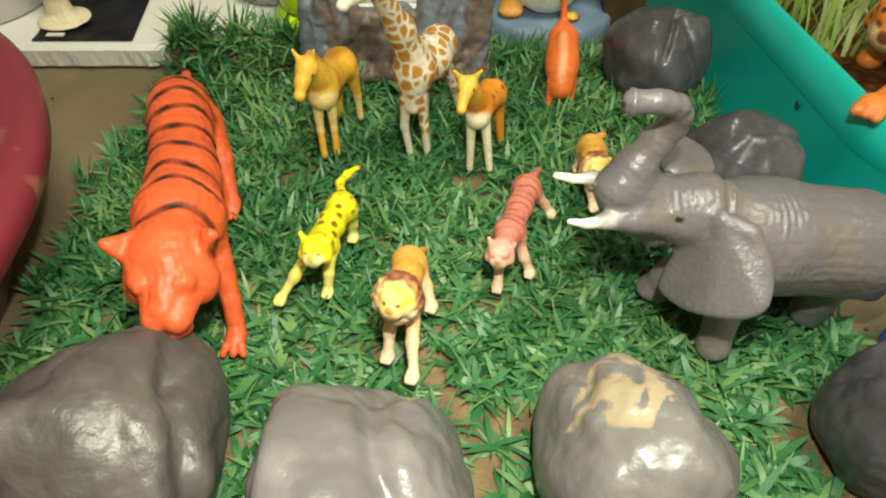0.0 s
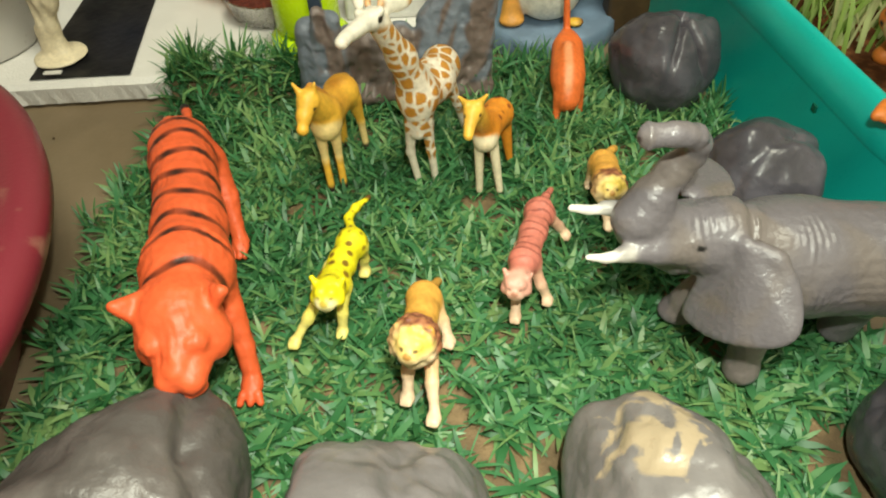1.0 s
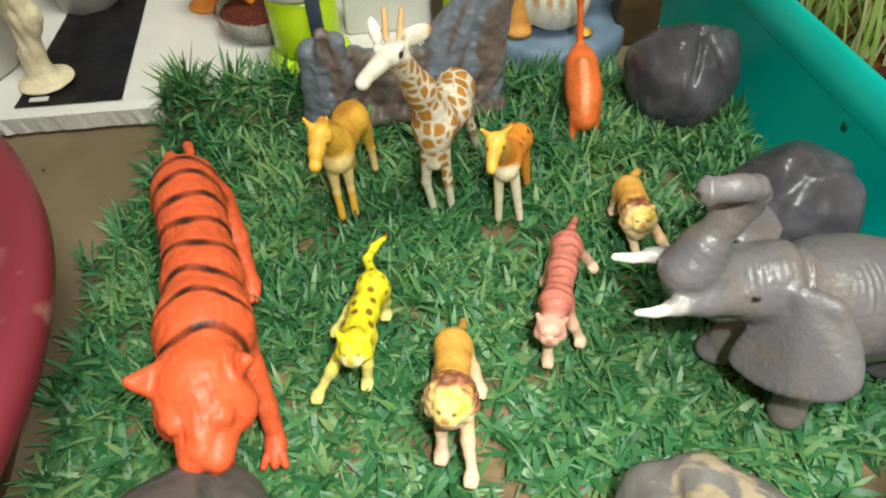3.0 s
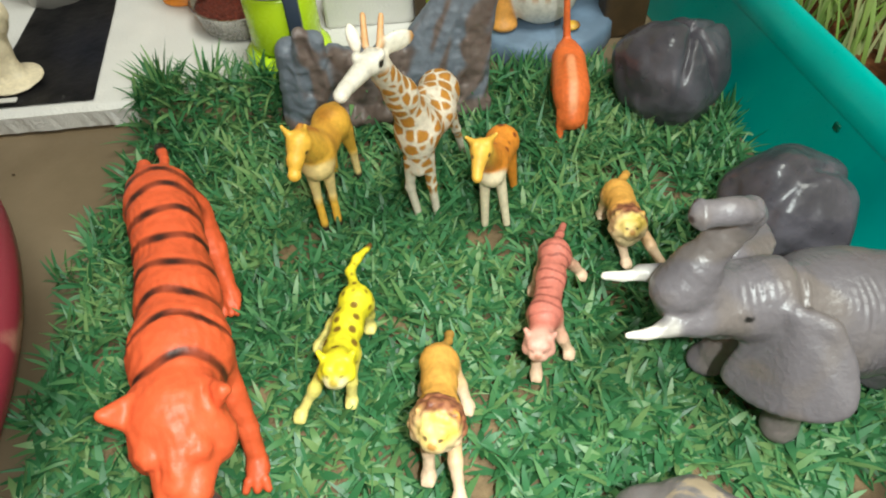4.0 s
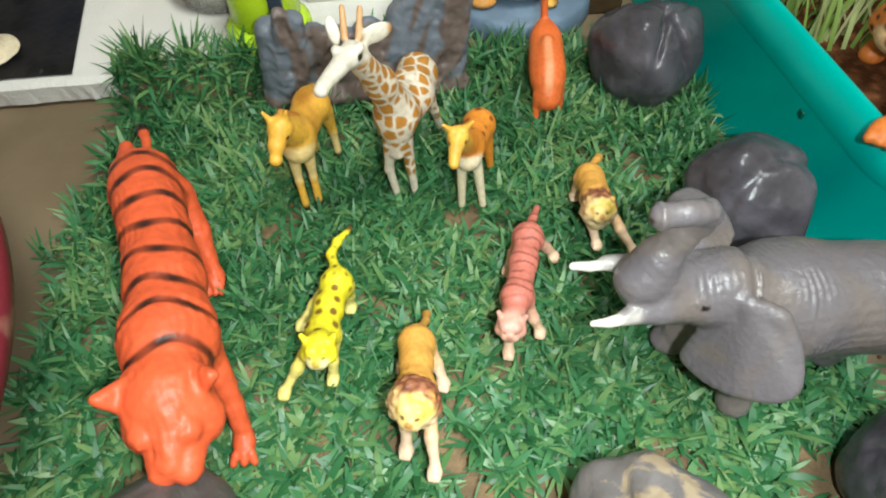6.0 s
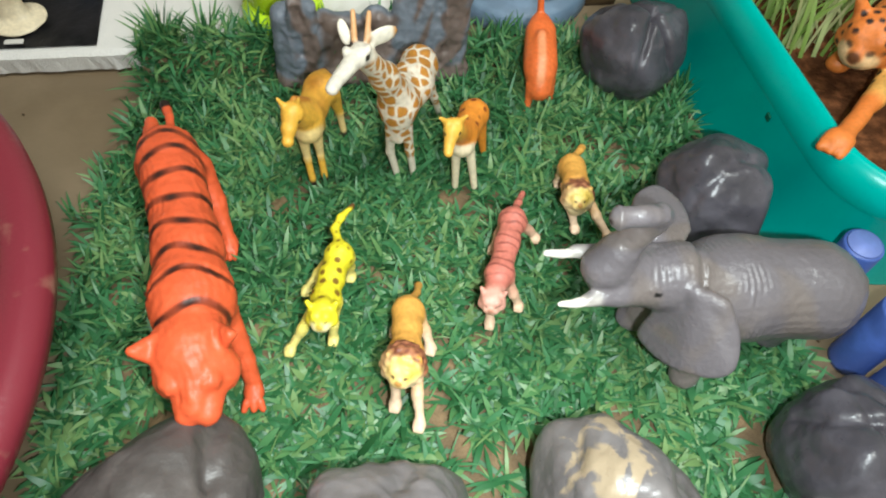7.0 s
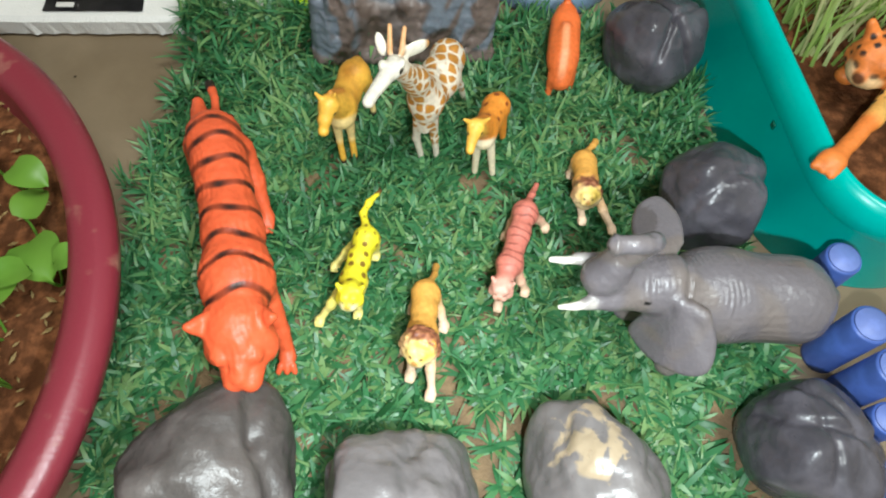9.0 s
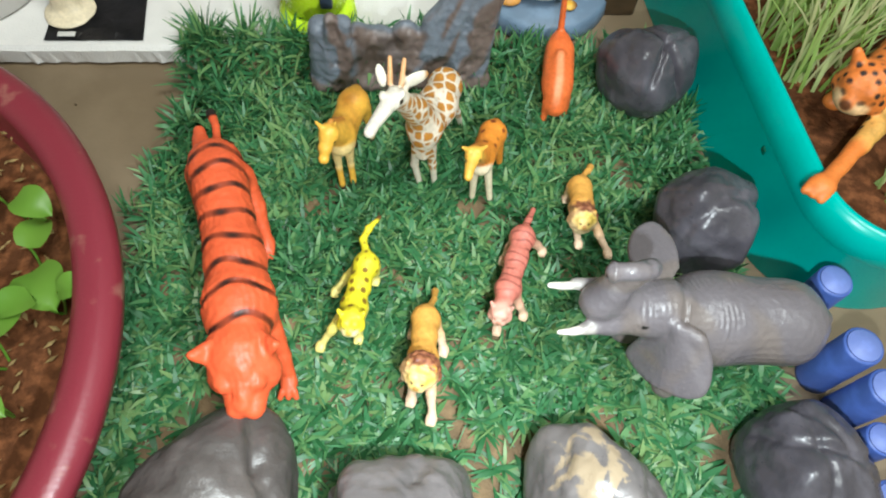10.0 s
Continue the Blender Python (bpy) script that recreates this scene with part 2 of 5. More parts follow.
def moulded(name, prims, mat, step=0.9, relief=None, paint=None, ease=None):
    """One skin round all the primitives (millimetres in the room), painted by the nearest of them."""
    lo = np.min([reach(q)[0] for q in prims], 0) - 3 * step
    hi = np.max([reach(q)[1] for q in prims], 0) + 3 * step
    size = np.ceil((hi - lo) / step).astype(int) + 1
    field = np.full(size, 50.0)
    for q in prims:
        a, b = reach(q)
        i0 = np.maximum(((a - lo - 9) / step).astype(int), 0)
        i1 = np.minimum(((b - lo + 9) / step).astype(int) + 2, size)
        axes = [lo[k] + step * np.arange(i0[k], i1[k]) for k in range(3)]
        grid = np.stack(np.meshgrid(*axes, indexing="ij"), -1)
        d = distance(q, grid)
        sl = tuple(slice(i0[k], i1[k]) for k in range(3))
        old, k = field[sl], q[6]
        h = np.maximum(k - np.abs(old - d), 0) / k
        field[sl] = np.minimum(old, d) - h * h * k * 0.25
    if relief:
        axes = [lo[k] + step * np.arange(size[k]) for k in range(3)]
        near = np.abs(field) < 4
        idx = np.argwhere(near)
        field[near] += relief(lo + step * idx)
    inner = field < 0
    cells = np.array(size) - 1
    total, count = np.zeros((*cells, 3)), np.zeros(cells)
    corner = np.array([(x, y, z) for x in (0, 1) for y in (0, 1) for z in (0, 1)])
    for c in corner:
        for k in range(3):
            if c[k]:
                continue
            e = c.copy()
            e[k] = 1
            s0 = tuple(slice(c[i], c[i] + cells[i]) for i in range(3))
            s1 = tuple(slice(e[i], e[i] + cells[i]) for i in range(3))
            cross = np.argwhere(inner[s0] != inner[s1])
            if not len(cross):
                continue
            ix = tuple(cross.T)
            fa, fb = field[s0][ix], field[s1][ix]
            t = fa / (fa - fb)
            pos = cross + c + t[:, None] * (e - c)
            total[ix] += pos
            count[ix] += 1
    used = np.argwhere(count > 0)
    number = np.full(cells, -1)
    number[tuple(used.T)] = np.arange(len(used))
    verts = lo + step * total[tuple(used.T)] / count[tuple(used.T)][:, None]
    faces = []
    for k in range(3):
        u, v = (k + 1) % 3, (k + 2) % 3
        e = np.zeros(3, int)
        e[k] = 1
        s0 = tuple(slice(0, size[i] - e[i]) for i in range(3))
        s1 = tuple(slice(e[i], size[i]) for i in range(3))
        a, b = inner[s0], inner[s1]
        for flip in (False, True):
            at = np.argwhere((~a & b) if flip else (a & ~b))
            at = at[(at[:, u] > 0) & (at[:, v] > 0)]
            du, dv = np.zeros(3, int), np.zeros(3, int)
            du[u], dv[v] = 1, 1
            ring = [at - du - dv, at - dv, at, at - du]
            quad = np.stack([number[tuple(r.T)] for r in ring], 1)
            faces.append(quad[:, ::-1] if flip else quad)
    faces = np.concatenate(faces)
    if ease:
        hold = 0.7 * ease(verts)[:, None]
        for _ in range(8):
            near, many = np.zeros_like(verts), np.zeros(len(verts))
            for k in range(4):
                np.add.at(near, faces[:, k], verts[faces[:, k - 1]] + verts[faces[:, (k + 1) % 4]])
                np.add.at(many, faces[:, k], 2)
            verts = verts + hold * (near / many[:, None] - verts)
    weight = np.zeros(len(verts))
    colour = np.zeros((len(verts), 3))
    for q in prims:
        w = np.exp(-np.maximum(distance(q, verts), 0) / 0.9) + 1e-9
        w *= w
        weight += w
        colour += w[:, None] * np.array(q[5])
    colour /= weight[:, None]
    if paint:
        colour = paint(verts, colour)
    foot = np.array([(lo[0] + hi[0]) / 2, (lo[1] + hi[1]) / 2, verts[:, 2].min()]) / 1000
    me = bpy.data.meshes.new(name)
    me.from_pydata((verts / 1000 - foot).tolist(), [], faces.tolist())
    me.materials.append(mat)
    me.polygons.foreach_set("use_smooth", [True] * len(me.polygons))
    layer = me.attributes.new("paint", "FLOAT_COLOR", "POINT")
    layer.data.foreach_set("color", np.concatenate([np.clip(colour, 0, 1), np.ones((len(verts), 1))], 1).ravel())
    me.update()
    ob = new(name, me)
    ob.location = foot
    return ob


def waves(p, scale, seed=0.0):
    """A cheap smooth noise of about -1 to 1."""
    q = p / scale + seed
    return (np.sin(q[..., 0] * 1.7 + 2 * np.sin(q[..., 1] * 1.1)) + np.sin(q[..., 1] * 1.9 + 2 * np.sin(q[..., 2] * 1.3 + seed)) + np.sin(q[..., 2] * 1.6 + 2 * np.sin(q[..., 0] * 0.9))) / 3


def tint(colour, mask, target):
    return colour * (1 - mask[:, None]) + np.array(target) * mask[:, None]


def soft(x, a, b):
    t = np.clip((x - a) / (b - a), 0, 1)
    return t * t * (3 - 2 * t)


# ---- the room ----
floor = part("floor", box((3.6, 3.6, 0.08), (0, 0.3, -0.04)), FLOOR, smooth=False)
tagged(floor, "tan cement floor with faint stains", "floor", kind="structure")
for nm, size, at in (("wall_north", (3.6, 0.1, 2.5), (0, 2.15, 1.25)), ("wall_south", (3.6, 0.1, 2.5), (0, -1.55, 1.25)),
                     ("wall_east", (0.1, 3.6, 2.5), (1.85, 0.3, 1.25)), ("wall_west", (0.1, 3.6, 2.5), (-1.85, 0.3, 1.25))):
    tagged(part(nm, box(size, at), WALL, smooth=False), "plain cream painted wall", "wall", kind="structure")
tagged(part("ceiling", box((3.8, 3.8, 0.1), (0, 0.3, 2.55)), WALL, smooth=False), "plain cream painted ceiling", "ceiling", kind="structure")


# ---- foam board with what stands on it ----
def rough_board(name, x0, x1, y0, y1, top):
    """A foam slab with a crumbly front edge."""
    bm = bmesh.new()
    n = 160
    rows = []
    for i in range(n + 1):
        x = x0 + (x1 - x0) * i / n
        j = 0.0008 * noise.noise((x * 60, 0, 3)) + 0.0003 * noise.noise((x * 300, 0, 7))
        k = 0.0025 * noise.noise((x * 160, 5, 1))
        ring = [(x, y1, 0.0), (x, y1, top), (x, y0 + 0.003 + j, top), (x, y0 + j, top - 0.003), (x, y0 + j + k + 0.001, 0.003), (x, y0 + j + 0.005, 0.0)]
        rows.append([bm.verts.new(v) for v in ring])
    for a, b in zip(rows, rows[1:]):
        for i in range(6):
            bm.faces.new((a[i], a[(i + 1) % 6], b[(i + 1) % 6], b[i]))
    bm.faces.new(rows[0])
    bm.faces.new(rows[-1][::-1])
    return part(name, bm, FOAM, smooth=False)


TOP = 0.018
tagged(rough_board("foam_board", -0.62, 0.043, 0.2625, 0.62, TOP), "white foam board with a crumbly cut edge on the floor", "board")

# black sheet lying on the board
bm = bmesh.new()
rows = []
for i in range(25):
    row = []
    for j in range(25):
        u, v = i / 24, j / 24
        x = -0.262 + u * (0.068 - 0.02 * v)
        row.append(bm.verts.new((x, 0.2685 + 0.22 * v, TOP + 0.0012 + 0.0006 * noise.noise((u * 7, v * 12, 2)))))
    rows.append(row)
for a, b in zip(rows, rows[1:]):
    for i in range(24):
        bm.faces.new((a[i], b[i], b[i + 1], a[i + 1]))
bmesh.ops.solidify(bm, geom=list(bm.faces), thickness=0.0006)
tagged(part("black_sheet", bm, BLACK), "glossy black sheet with white scuffs lying on the foam board", "sheet")
chip = box((0.012, 0.004, 0.0012), (-0.246, 0.272, TOP + 0.0036), 0.0004)
tagged(part("paper_scrap", chip, WHITE), "small white paper scrap on the black sheet", "scrap")

# cream figurine on a round foot
CR = (0.72, 0.62, 0.44)
tagged(moulded("figurine", [
    ball((-248, 294, 22), (18, 17.5, 2.6), CR), cone((-253, 296, 22), (-251, 297, 40), 7.5, 5.5, CR), cone((-246, 296, 22), (-248, 298, 40), 6, 5, CR), cone((-250, 297, 40), (-244, 300, 62), 6.5, 8.5, CR, 5), cone((-244, 300, 62), (-249, 302, 84), 9, 9.5, CR, 5),
    cone((-249, 302, 84), (-262, 304, 98), 9, 8, CR, 5), cone((-262, 304, 98), (-276, 305, 100), 7.5, 6.5, CR, 4), cone((-240, 296, 66), (-245, 292, 84), 3.5, 3, CR, 3), ball((-252, 303, 112), (9, 9, 10), CR)], TOY, 1.2, relief=lambda p: 0.6 * waves(p, 4.5) + 0.5 * np.sin(p[:, 0] * 0.9 + 1.5 * np.sin(p[:, 2] / 9)) * soft(p[:, 2], 30, 44)), "cream plaster standing figurine on a round foot", "figurine")

# white planter with dark soil
planter = base("white_planter", (-0.327, 0.33, TOP))
part("planter_body", turned([(0, 0), (0.05, 0), (0.053, 0.003), (0.051, 0.022), (0.057, 0.042), (0.063, 0.047), (0.062, 0.049), (0.055, 0.045), (0.049, 0.036), (0, 0.036)], 56), WHITE, planter)
part("soil", turned([(0, 0.0365), (0.0485, 0.0365), (0.049, 0.04), (0.03, 0.042), (0, 0.041)], 40), SOIL, planter, "dark brown potting soil")
tagged(planter, "white glazed planter with flared lip and dark soil", "planter")

# steel bowl of red grain
bowl = base("steel_bowl", (-0.108, 0.347, TOP))
part("bowl", turned([(0, 0), (0.025, 0), (0.029, 0.002), (0.0325, 0.018), (0.0335, 0.019), (0.0318, 0.019), (0.029, 0.004), (0, 0.003)], 56), STEEL, bowl)
tagged(bowl, "shallow steel bowl on the foam board", "bowl")
bm = turned([(0, 0.006), (0.029, 0.0065), (0.0306, 0.0135), (0.024, 0.0155), (0.014, 0.0165), (0, 0.0168)], 40)
for v in bm.verts:
    v.co.z += 0.0006 * noise.noise(v.co * 500)
grain = part("grain", bm, GRAIN)
grain.location = bowl.location
tagged(grain, "heap of red-brown grain filling the steel bowl", "grain", kind="stuff")
rng = random.Random(4)
verts, faces = [], []
for i in range(900):
    a, r = rng.uniform(0, 6.283), 0.0295 * math.sqrt(rng.random())
    c = Vector((r * math.cos(a), r * math.sin(a), 0.0152 + 0.0022 * (1 - r / 0.03)))
    s = rng.uniform(0.0005, 0.0009)
    k = len(verts)
    verts += [c + Vector(d) * s for d in ((1.4, 0, 0), (-1.4, 0, 0), (0, 1, 0), (0, -1, 0), (0, 0, 1), (0, 0, -1))]
    faces += [(k + a1, k + b1, k + c1) for a1, b1, c1 in ((0, 2, 4), (2, 1, 4), (1, 3, 4), (3, 0, 4), (2, 0, 5), (1, 2, 5), (3, 1, 5), (0, 3, 5))]
kernels = mesh_object("grain_kernels", verts, faces, GRAIN)
kernels.location = bowl.location
tagged(kernels, "loose red-brown kernels on top of the grain", "grain", kind="stuff")

# orange pecking toy over the bowl
OR = (0.8, 0.27, 0.03)
tagged(moulded("pecking_toy", [
    cone((-116, 348, 37), (-130, 352, 58), 2.5, 8, OR), cone((-130, 352, 58), (-152, 372, 66), 9, 12, OR), cone((-152, 372, 66), (-155, 384, 26), 10, 12, OR), ball((-155, 384, 20), (16, 14, 3), OR)],
    TOY, 1.2), "orange plastic toy bird dipping into the steel bowl", "toy")

# lime jar with a clear lid
jar = base("lime_jar", (-0.073, 0.291, TOP))
part("jar_foot", turned([(0, 0), (0.026, 0), (0.0275, 0.002), (0.0265, 0.012), (0.022, 0.016), (0, 0.016)], 48), LIME, jar)
part("jar_body", turned([(0, 0.016), (0.02, 0.0165), (0.0215, 0.02), (0.0215, 0.052), (0.02, 0.055), (0, 0.055)], 48), LIME, jar)
part("lid", turned([(0, 0.0555), (0.0225, 0.0555), (0.0235, 0.057), (0.0235, 0.064), (0.022, 0.0655), (0, 0.066)], 48), WHITE, jar, "pale milky lid")
part("clip", box((0.008, 0.006, 0.03), (0.01, -0.0215, 0.046), 0.001), DARK, jar, "dark grey clip")
tagged(jar, "lime green plastic jar with pale lid", "jar")

# pale foam block behind the sculpted stone
tagged(part("foam_block", box((0.06, 0.02, 0.05), (-0.022, 0.335, TOP + 0.025), 0.003), FOAM), "pale grey foam block on the board", "block")
tagged(part("brown_stake", box((0.008, 0.01, 0.075), (0.012, 0.325, TOP + 0.0375), 0.002), BROWN), "short brown wooden stake beside the foam block", "stake")
tagged(part("green_bottle", turned([(0, 0), (0.013, 0), (0.014, 0.003), (0.014, 0.05), (0.008, 0.062), (0.008, 0.075), (0, 0.075)], 32, (0.027, 0.343, TOP)), LIME), "small green bottle standing on the foam board", "bottle")
cup = base("striped_cup", (-0.25, 0.405, TOP))
part("cup_body", turned([(0, 0), (0.022, 0), (0.028, 0.06), (0.026, 0.06), (0.02, 0.003), (0, 0.003)], 40), WHITE, cup)
part("band", turned([(0.0246, 0.025), (0.0275, 0.05), (0.0283, 0.05), (0.0256, 0.025)], 40), BLUE, cup, "blue band")
tagged(cup, "white cup with a blue band on the black sheet", "cup")


# ---- sculpted stone ----
def stone_lean(p):
    """Across the carving: upright flutes at one end, slanting ones at the other."""
    slant = soft(p[:, 0], -12, 16)
    return p[:, 0] - 0.42 * slant * (p[:, 2] - 20)


def stone_relief(p):
    u = stone_lean(p)
    flute = np.sin(u / 3.1 + 1.1 * np.sin(p[:, 2] / 9.0) + 0.9 * np.sin(u / 8.0))
    drip = soft(waves(p, 6.0, 2.0), -0.2, 0.6)
    front = soft(-p[:, 1], -240, -232)
    return (1.3 * np.abs(flute) * (0.4 + drip) - 0.8) * (0.3 + 0.7 * front) + 0.45 * waves(p, 4.0) + 0.3 * waves(p, 1.7, 3.0)


GREY = (0.16, 0.185, 0.225)
UMBER = (0.15, 0.112, 0.098)


def stone_paint(p, c):
    u = stone_lean(p)
    streak = soft(0.35 + np.sin(u / 3.1 + 1.1 * np.sin(p[:, 2] / 9.0) + 0.9 * np.sin(u / 8.0)) + 0.9 * waves(p, 5.0, 1.3), -0.5, 0.4)
    plain = np.maximum(soft(-u, 57, 63), soft(-np.abs(u - 3), -4.5, -2) * soft(p[:, 2], 34, 44))
    plain = np.maximum(plain, soft(p[:, 1], 240, 245))
    m = np.maximum(streak, 0.85 * soft(-np.abs(u + 27), -20, -14)) * (1 - plain)
    m = np.maximum(m, 0.9 * soft(-p[:, 2], -27, -20) * soft(p[:, 0], -66, -60))
    return tint(c, m, UMBER)


tagged(moulded("sculpted_stone", [
    cone((-66, 238, 20), (-65, 241, 58), 9, 8, GREY, 6), cone((-60, 233, 22), (-57, 233, 72), 6, 4, GREY, 4), cone((-52, 234, 22), (-50, 236, 66), 7, 5.5, GREY, 4),
    cone((-42, 240, 20), (-41, 243, 50), 8, 8, GREY, 8), cone((-28, 242, 20), (-27, 245, 46), 9, 8, GREY, 8), cone((-12, 242, 20), (-10, 245, 50), 9, 8, GREY, 8),
    web((0, 240, 22), (36, 240, 22), (46, 250, 100), 7, GREY, 5), web((0, 240, 22), (8, 245, 60), (46, 250, 100), 7, GREY, 5), cone((8, 238, 24), (30, 246, 84), 6, 6, GREY, 4), cone((22, 236, 24), (40, 244, 80), 6, 6, GREY, 4),
    cone((34, 238, 24), (47, 248, 96), 6, 7, GREY, 4), cone((36, 240, 18), (40, 242, 46), 8, 6, GREY, 5), cone((-70, 234, 15), (40, 235, 15), 6.5, 6.5, UMBER, 4), cone((-66, 244, 22), (36, 246, 22), 9, 9, GREY, 6)],
    painted("sculpted_stone_paint", 0.45, 0.35, 300), 1.0, relief=stone_relief, paint=stone_paint), "grey and umber sculpted stone with vertical ridges on the grass mat", "stone")

# ---- bird figure on its blue base ----
tagged(part("plinth", turned([(0, 0), (0.05, 0), (0.052, 0.003), (0.051, 0.014), (0.048, 0.017), (0, 0.0175)], 56, (0.094, 0.333, 0.0)), PLATE), "round blue-grey plinth with an uneven rim on the floor", "plinth")
WH, TAN, BR = (0.78, 0.74, 0.66), (0.5, 0.33, 0.2), (0.2, 0.08, 0.03)


def bird_paint(p, c):
    wing = soft(p[:, 2], 38, 44) * soft(-np.abs(p[:, 0] - 82), -16, -12)
    c = tint(c, wing * (0.5 + 0.5 * np.sign(np.sin(p[:, 0] / 1.3))), (0.6, 0.36, 0.2))
    return tint(c, soft(p[:, 0], 109, 116), BR)


tagged(moulded("bird_figurine", [
    ball((92, 316, 40), (24, 19, 23), WH), ball((98, 322, 60), (22, 19, 22), WH), cone((98, 322, 75), (96, 318, 100), 15, 10, WH), cone((66, 312, 26), (70, 316, 40), 7, 8, (0.75, 0.34, 0.07)),
    ball((66, 308, 21), (9, 7, 4), (0.75, 0.34, 0.07)), ball((112, 330, 56), (14, 14, 24), BR), ball((110, 302, 20), (6, 5, 2.5), (0.8, 0.45, 0.05))], TOY, 1.3, paint=bird_paint),
    "white and tan bird figurine with orange feet on a blue base", "figurine")
bm = bmesh.new()
for i in range(26):
    a = math.pi * (1 + i / 25)
    bmesh.ops.create_icosphere(bm, subdivisions=1, radius=0.0022, matrix=Matrix.Translation((0.098 + 0.016 * math.cos(a), 0.312 + 0.012 * math.sin(a), 0.08 - 0.008 * math.sin(-a))))
tagged(part("bead_string", bm, material("gold", (0.8, 0.5, 0.12), 0.25, metal=1.0, vary=0.1, scale=60)), "string of small gold beads round the bird's neck", "beads")
tagged(part("brown_post", box((0.03, 0.02, 0.09), (0.15, 0.322, 0.045), 0.003), BROWN), "dark brown wooden post standing beside the tub", "post")
green_tub = base("green_tub", (0.19, 0.47, 0.0))
part("tub_body", turned([(0, 0), (0.09, 0), (0.095, 0.004), (0.11, 0.11), (0.114, 0.115), (0.11, 0.118), (0.104, 0.112), (0.09, 0.008), (0, 0.008)], 56), TEAL, green_tub)
tagged(green_tub, "deep green plastic tub on the floor", "tub")


# ---- maroon round planter ----
def pot_profile(bottom, rim):
    return [(0, 0), (bottom, 0), (bottom + 0.004, 0.003), (rim - 0.016, rim_h - 0.022), (rim - 0.006, rim_h - 0.02), (rim - 0.001, rim_h - 0.014), (rim, rim_h - 0.006), (rim - 0.003, rim_h - 0.001), (rim - 0.008, rim_h + 0.001),
            (rim - 0.016, rim_h), (rim - 0.021, rim_h - 0.003), (rim - 0.0225, rim_h - 0.008), (rim - 0.026, rim_h - 0.04), (bottom - 0.002, 0.006), (0, 0.006)]


rim_h = 0.084
pot = base("maroon_planter", (-0.357, 0.013, 0))
part("planter_body", turned(pot_profile(0.165, 0.213), 128), POT, pot)
tagged(pot, "round maroon plastic planter with a scuffed rolled rim", "planter")
bm = bmesh.new()
rings = []
for i in range(30):
    r = 0.1895 * i / 29
    rings.append([bm.verts.new((r * math.cos(a), r * math.sin(a), 0.052 + 0.004 * noise.noise((r * math.cos(a) * 40, r * math.sin(a) * 40, 0)) + 0.0015 * noise.noise((r * math.cos(a) * 170, r * math.sin(a) * 170, 4)))) for a in [2 * math.pi * k / 150 for k in range(150)]])
for a, b in zip(rings, rings[1:]):
    for k in range(150):
        bm.faces.new((a[k], a[(k + 1) % 150], b[(k + 1) % 150], b[k]))
bmesh.ops.remove_doubles(bm, verts=bm.verts, dist=0.00001)
part("soil", bm, SOIL, pot, "red-brown garden soil with bits of husk")


def leaf_blade(bm, root, tip, width, sag, up=Vector((0, 0, 1)), steps=8, cup_depth=0.12, heart=False):
    """A broad leaf from root to tip, folded a little along its midrib."""
    root, tip = Vector(root), Vector(tip)
    along = tip - root
    side = along.cross(up).normalized()
    rise = side.cross(along).normalized()
    rows = []
    for i in range(steps + 1):
        t = i / steps
        w = width * (math.sin(math.pi * min(1, t * 0.9 + 0.1)) ** 0.7 if not heart else (1.15 * math.sin(math.pi * (t * 0.86 + 0.14)) ** 0.6 * (1 - 0.25 * t)))
        if i == steps:
            w = width * 0.06
        c = root + along * t + rise * (sag * 4 * t * (1 - t))
        rows.append([bm.verts.new(c + side * w * s + rise * (cup_depth * width * abs(s))) for s in (-1, -0.5, 0, 0.5, 1)])
    for a, b in zip(rows, rows[1:]):
        for k in range(4):
            bm.faces.new((a[k], a[k + 1], b[k + 1], b[k]))


def stem(bm, a, b, r, bend=(0, 0, 0), steps=6):
    a, b, bend = Vector(a), Vector(b), Vector(bend)
    rings = []
    for i in range(steps + 1):
        t = i / steps
        c = a.lerp(b, t) + bend * (4 * t * (1 - t))
        rings.append([bm.verts.new(c + Vector((r * math.cos(q), r * math.sin(q), 0))) for q in (0, 1.57, 3.14, 4.71)])
    for p, q in zip(rings, rings[1:]):
        for k in range(4):
            bm.faces.new((p[k], p[(k + 1) % 4], q[(k + 1) % 4], q[k]))


rng = random.Random(11)
for cx, cy, n, size in ((-0.216, 0.105, 2, 0.024), (-0.202, 0.074, 2, 0.025), (-0.186, 0.05, 2, 0.016), (-0.205, 0.022, 2, 0.02), (-0.198, -0.002, 2, 0.02), (-0.25, 0.1, 4, 0.026), (-0.27, 0.05, 5, 0.026), (-0.26, -0.03, 4, 0.025), (-0.33, 0.06, 5, 0.026), (-0.35, -0.02, 4, 0.025)):
    plant = base("seedling", (cx, cy, 0.052))
    a0 = rng.uniform(0, 6.283)
    for k in range(n):
        a = a0 + 6.283 * k / n + rng.uniform(-0.4, 0.4)
        h, out = rng.uniform(0.014, 0.034), rng.uniform(0.002, 0.009)
        top = Vector((out * math.cos(a), out * math.sin(a), h))
        bm = bmesh.new()
        stem(bm, (0, 0, -0.003), top, 0.0009, (0.002 * math.cos(a), 0.002 * math.sin(a), 0.002))
        part("stem", bm, LEAF, plant)
        bm = bmesh.new()
        ln, b = size * rng.uniform(0.75, 1.1), a + rng.uniform(-0.4, 0.4)
        leaf_blade(bm, top, top + Vector((ln * math.cos(b), ln * math.sin(b), rng.uniform(-0.007, 0.003))), ln * 0.47, 0.004, steps=12, cup_depth=0.22, heart=True)
        part("leaf", bm, LEAF, plant)
    tagged(plant, "young green seedling with broad heart-shaped leaves in soil", "seedling", "seedlings in the maroon planter")
verts, faces = [], []
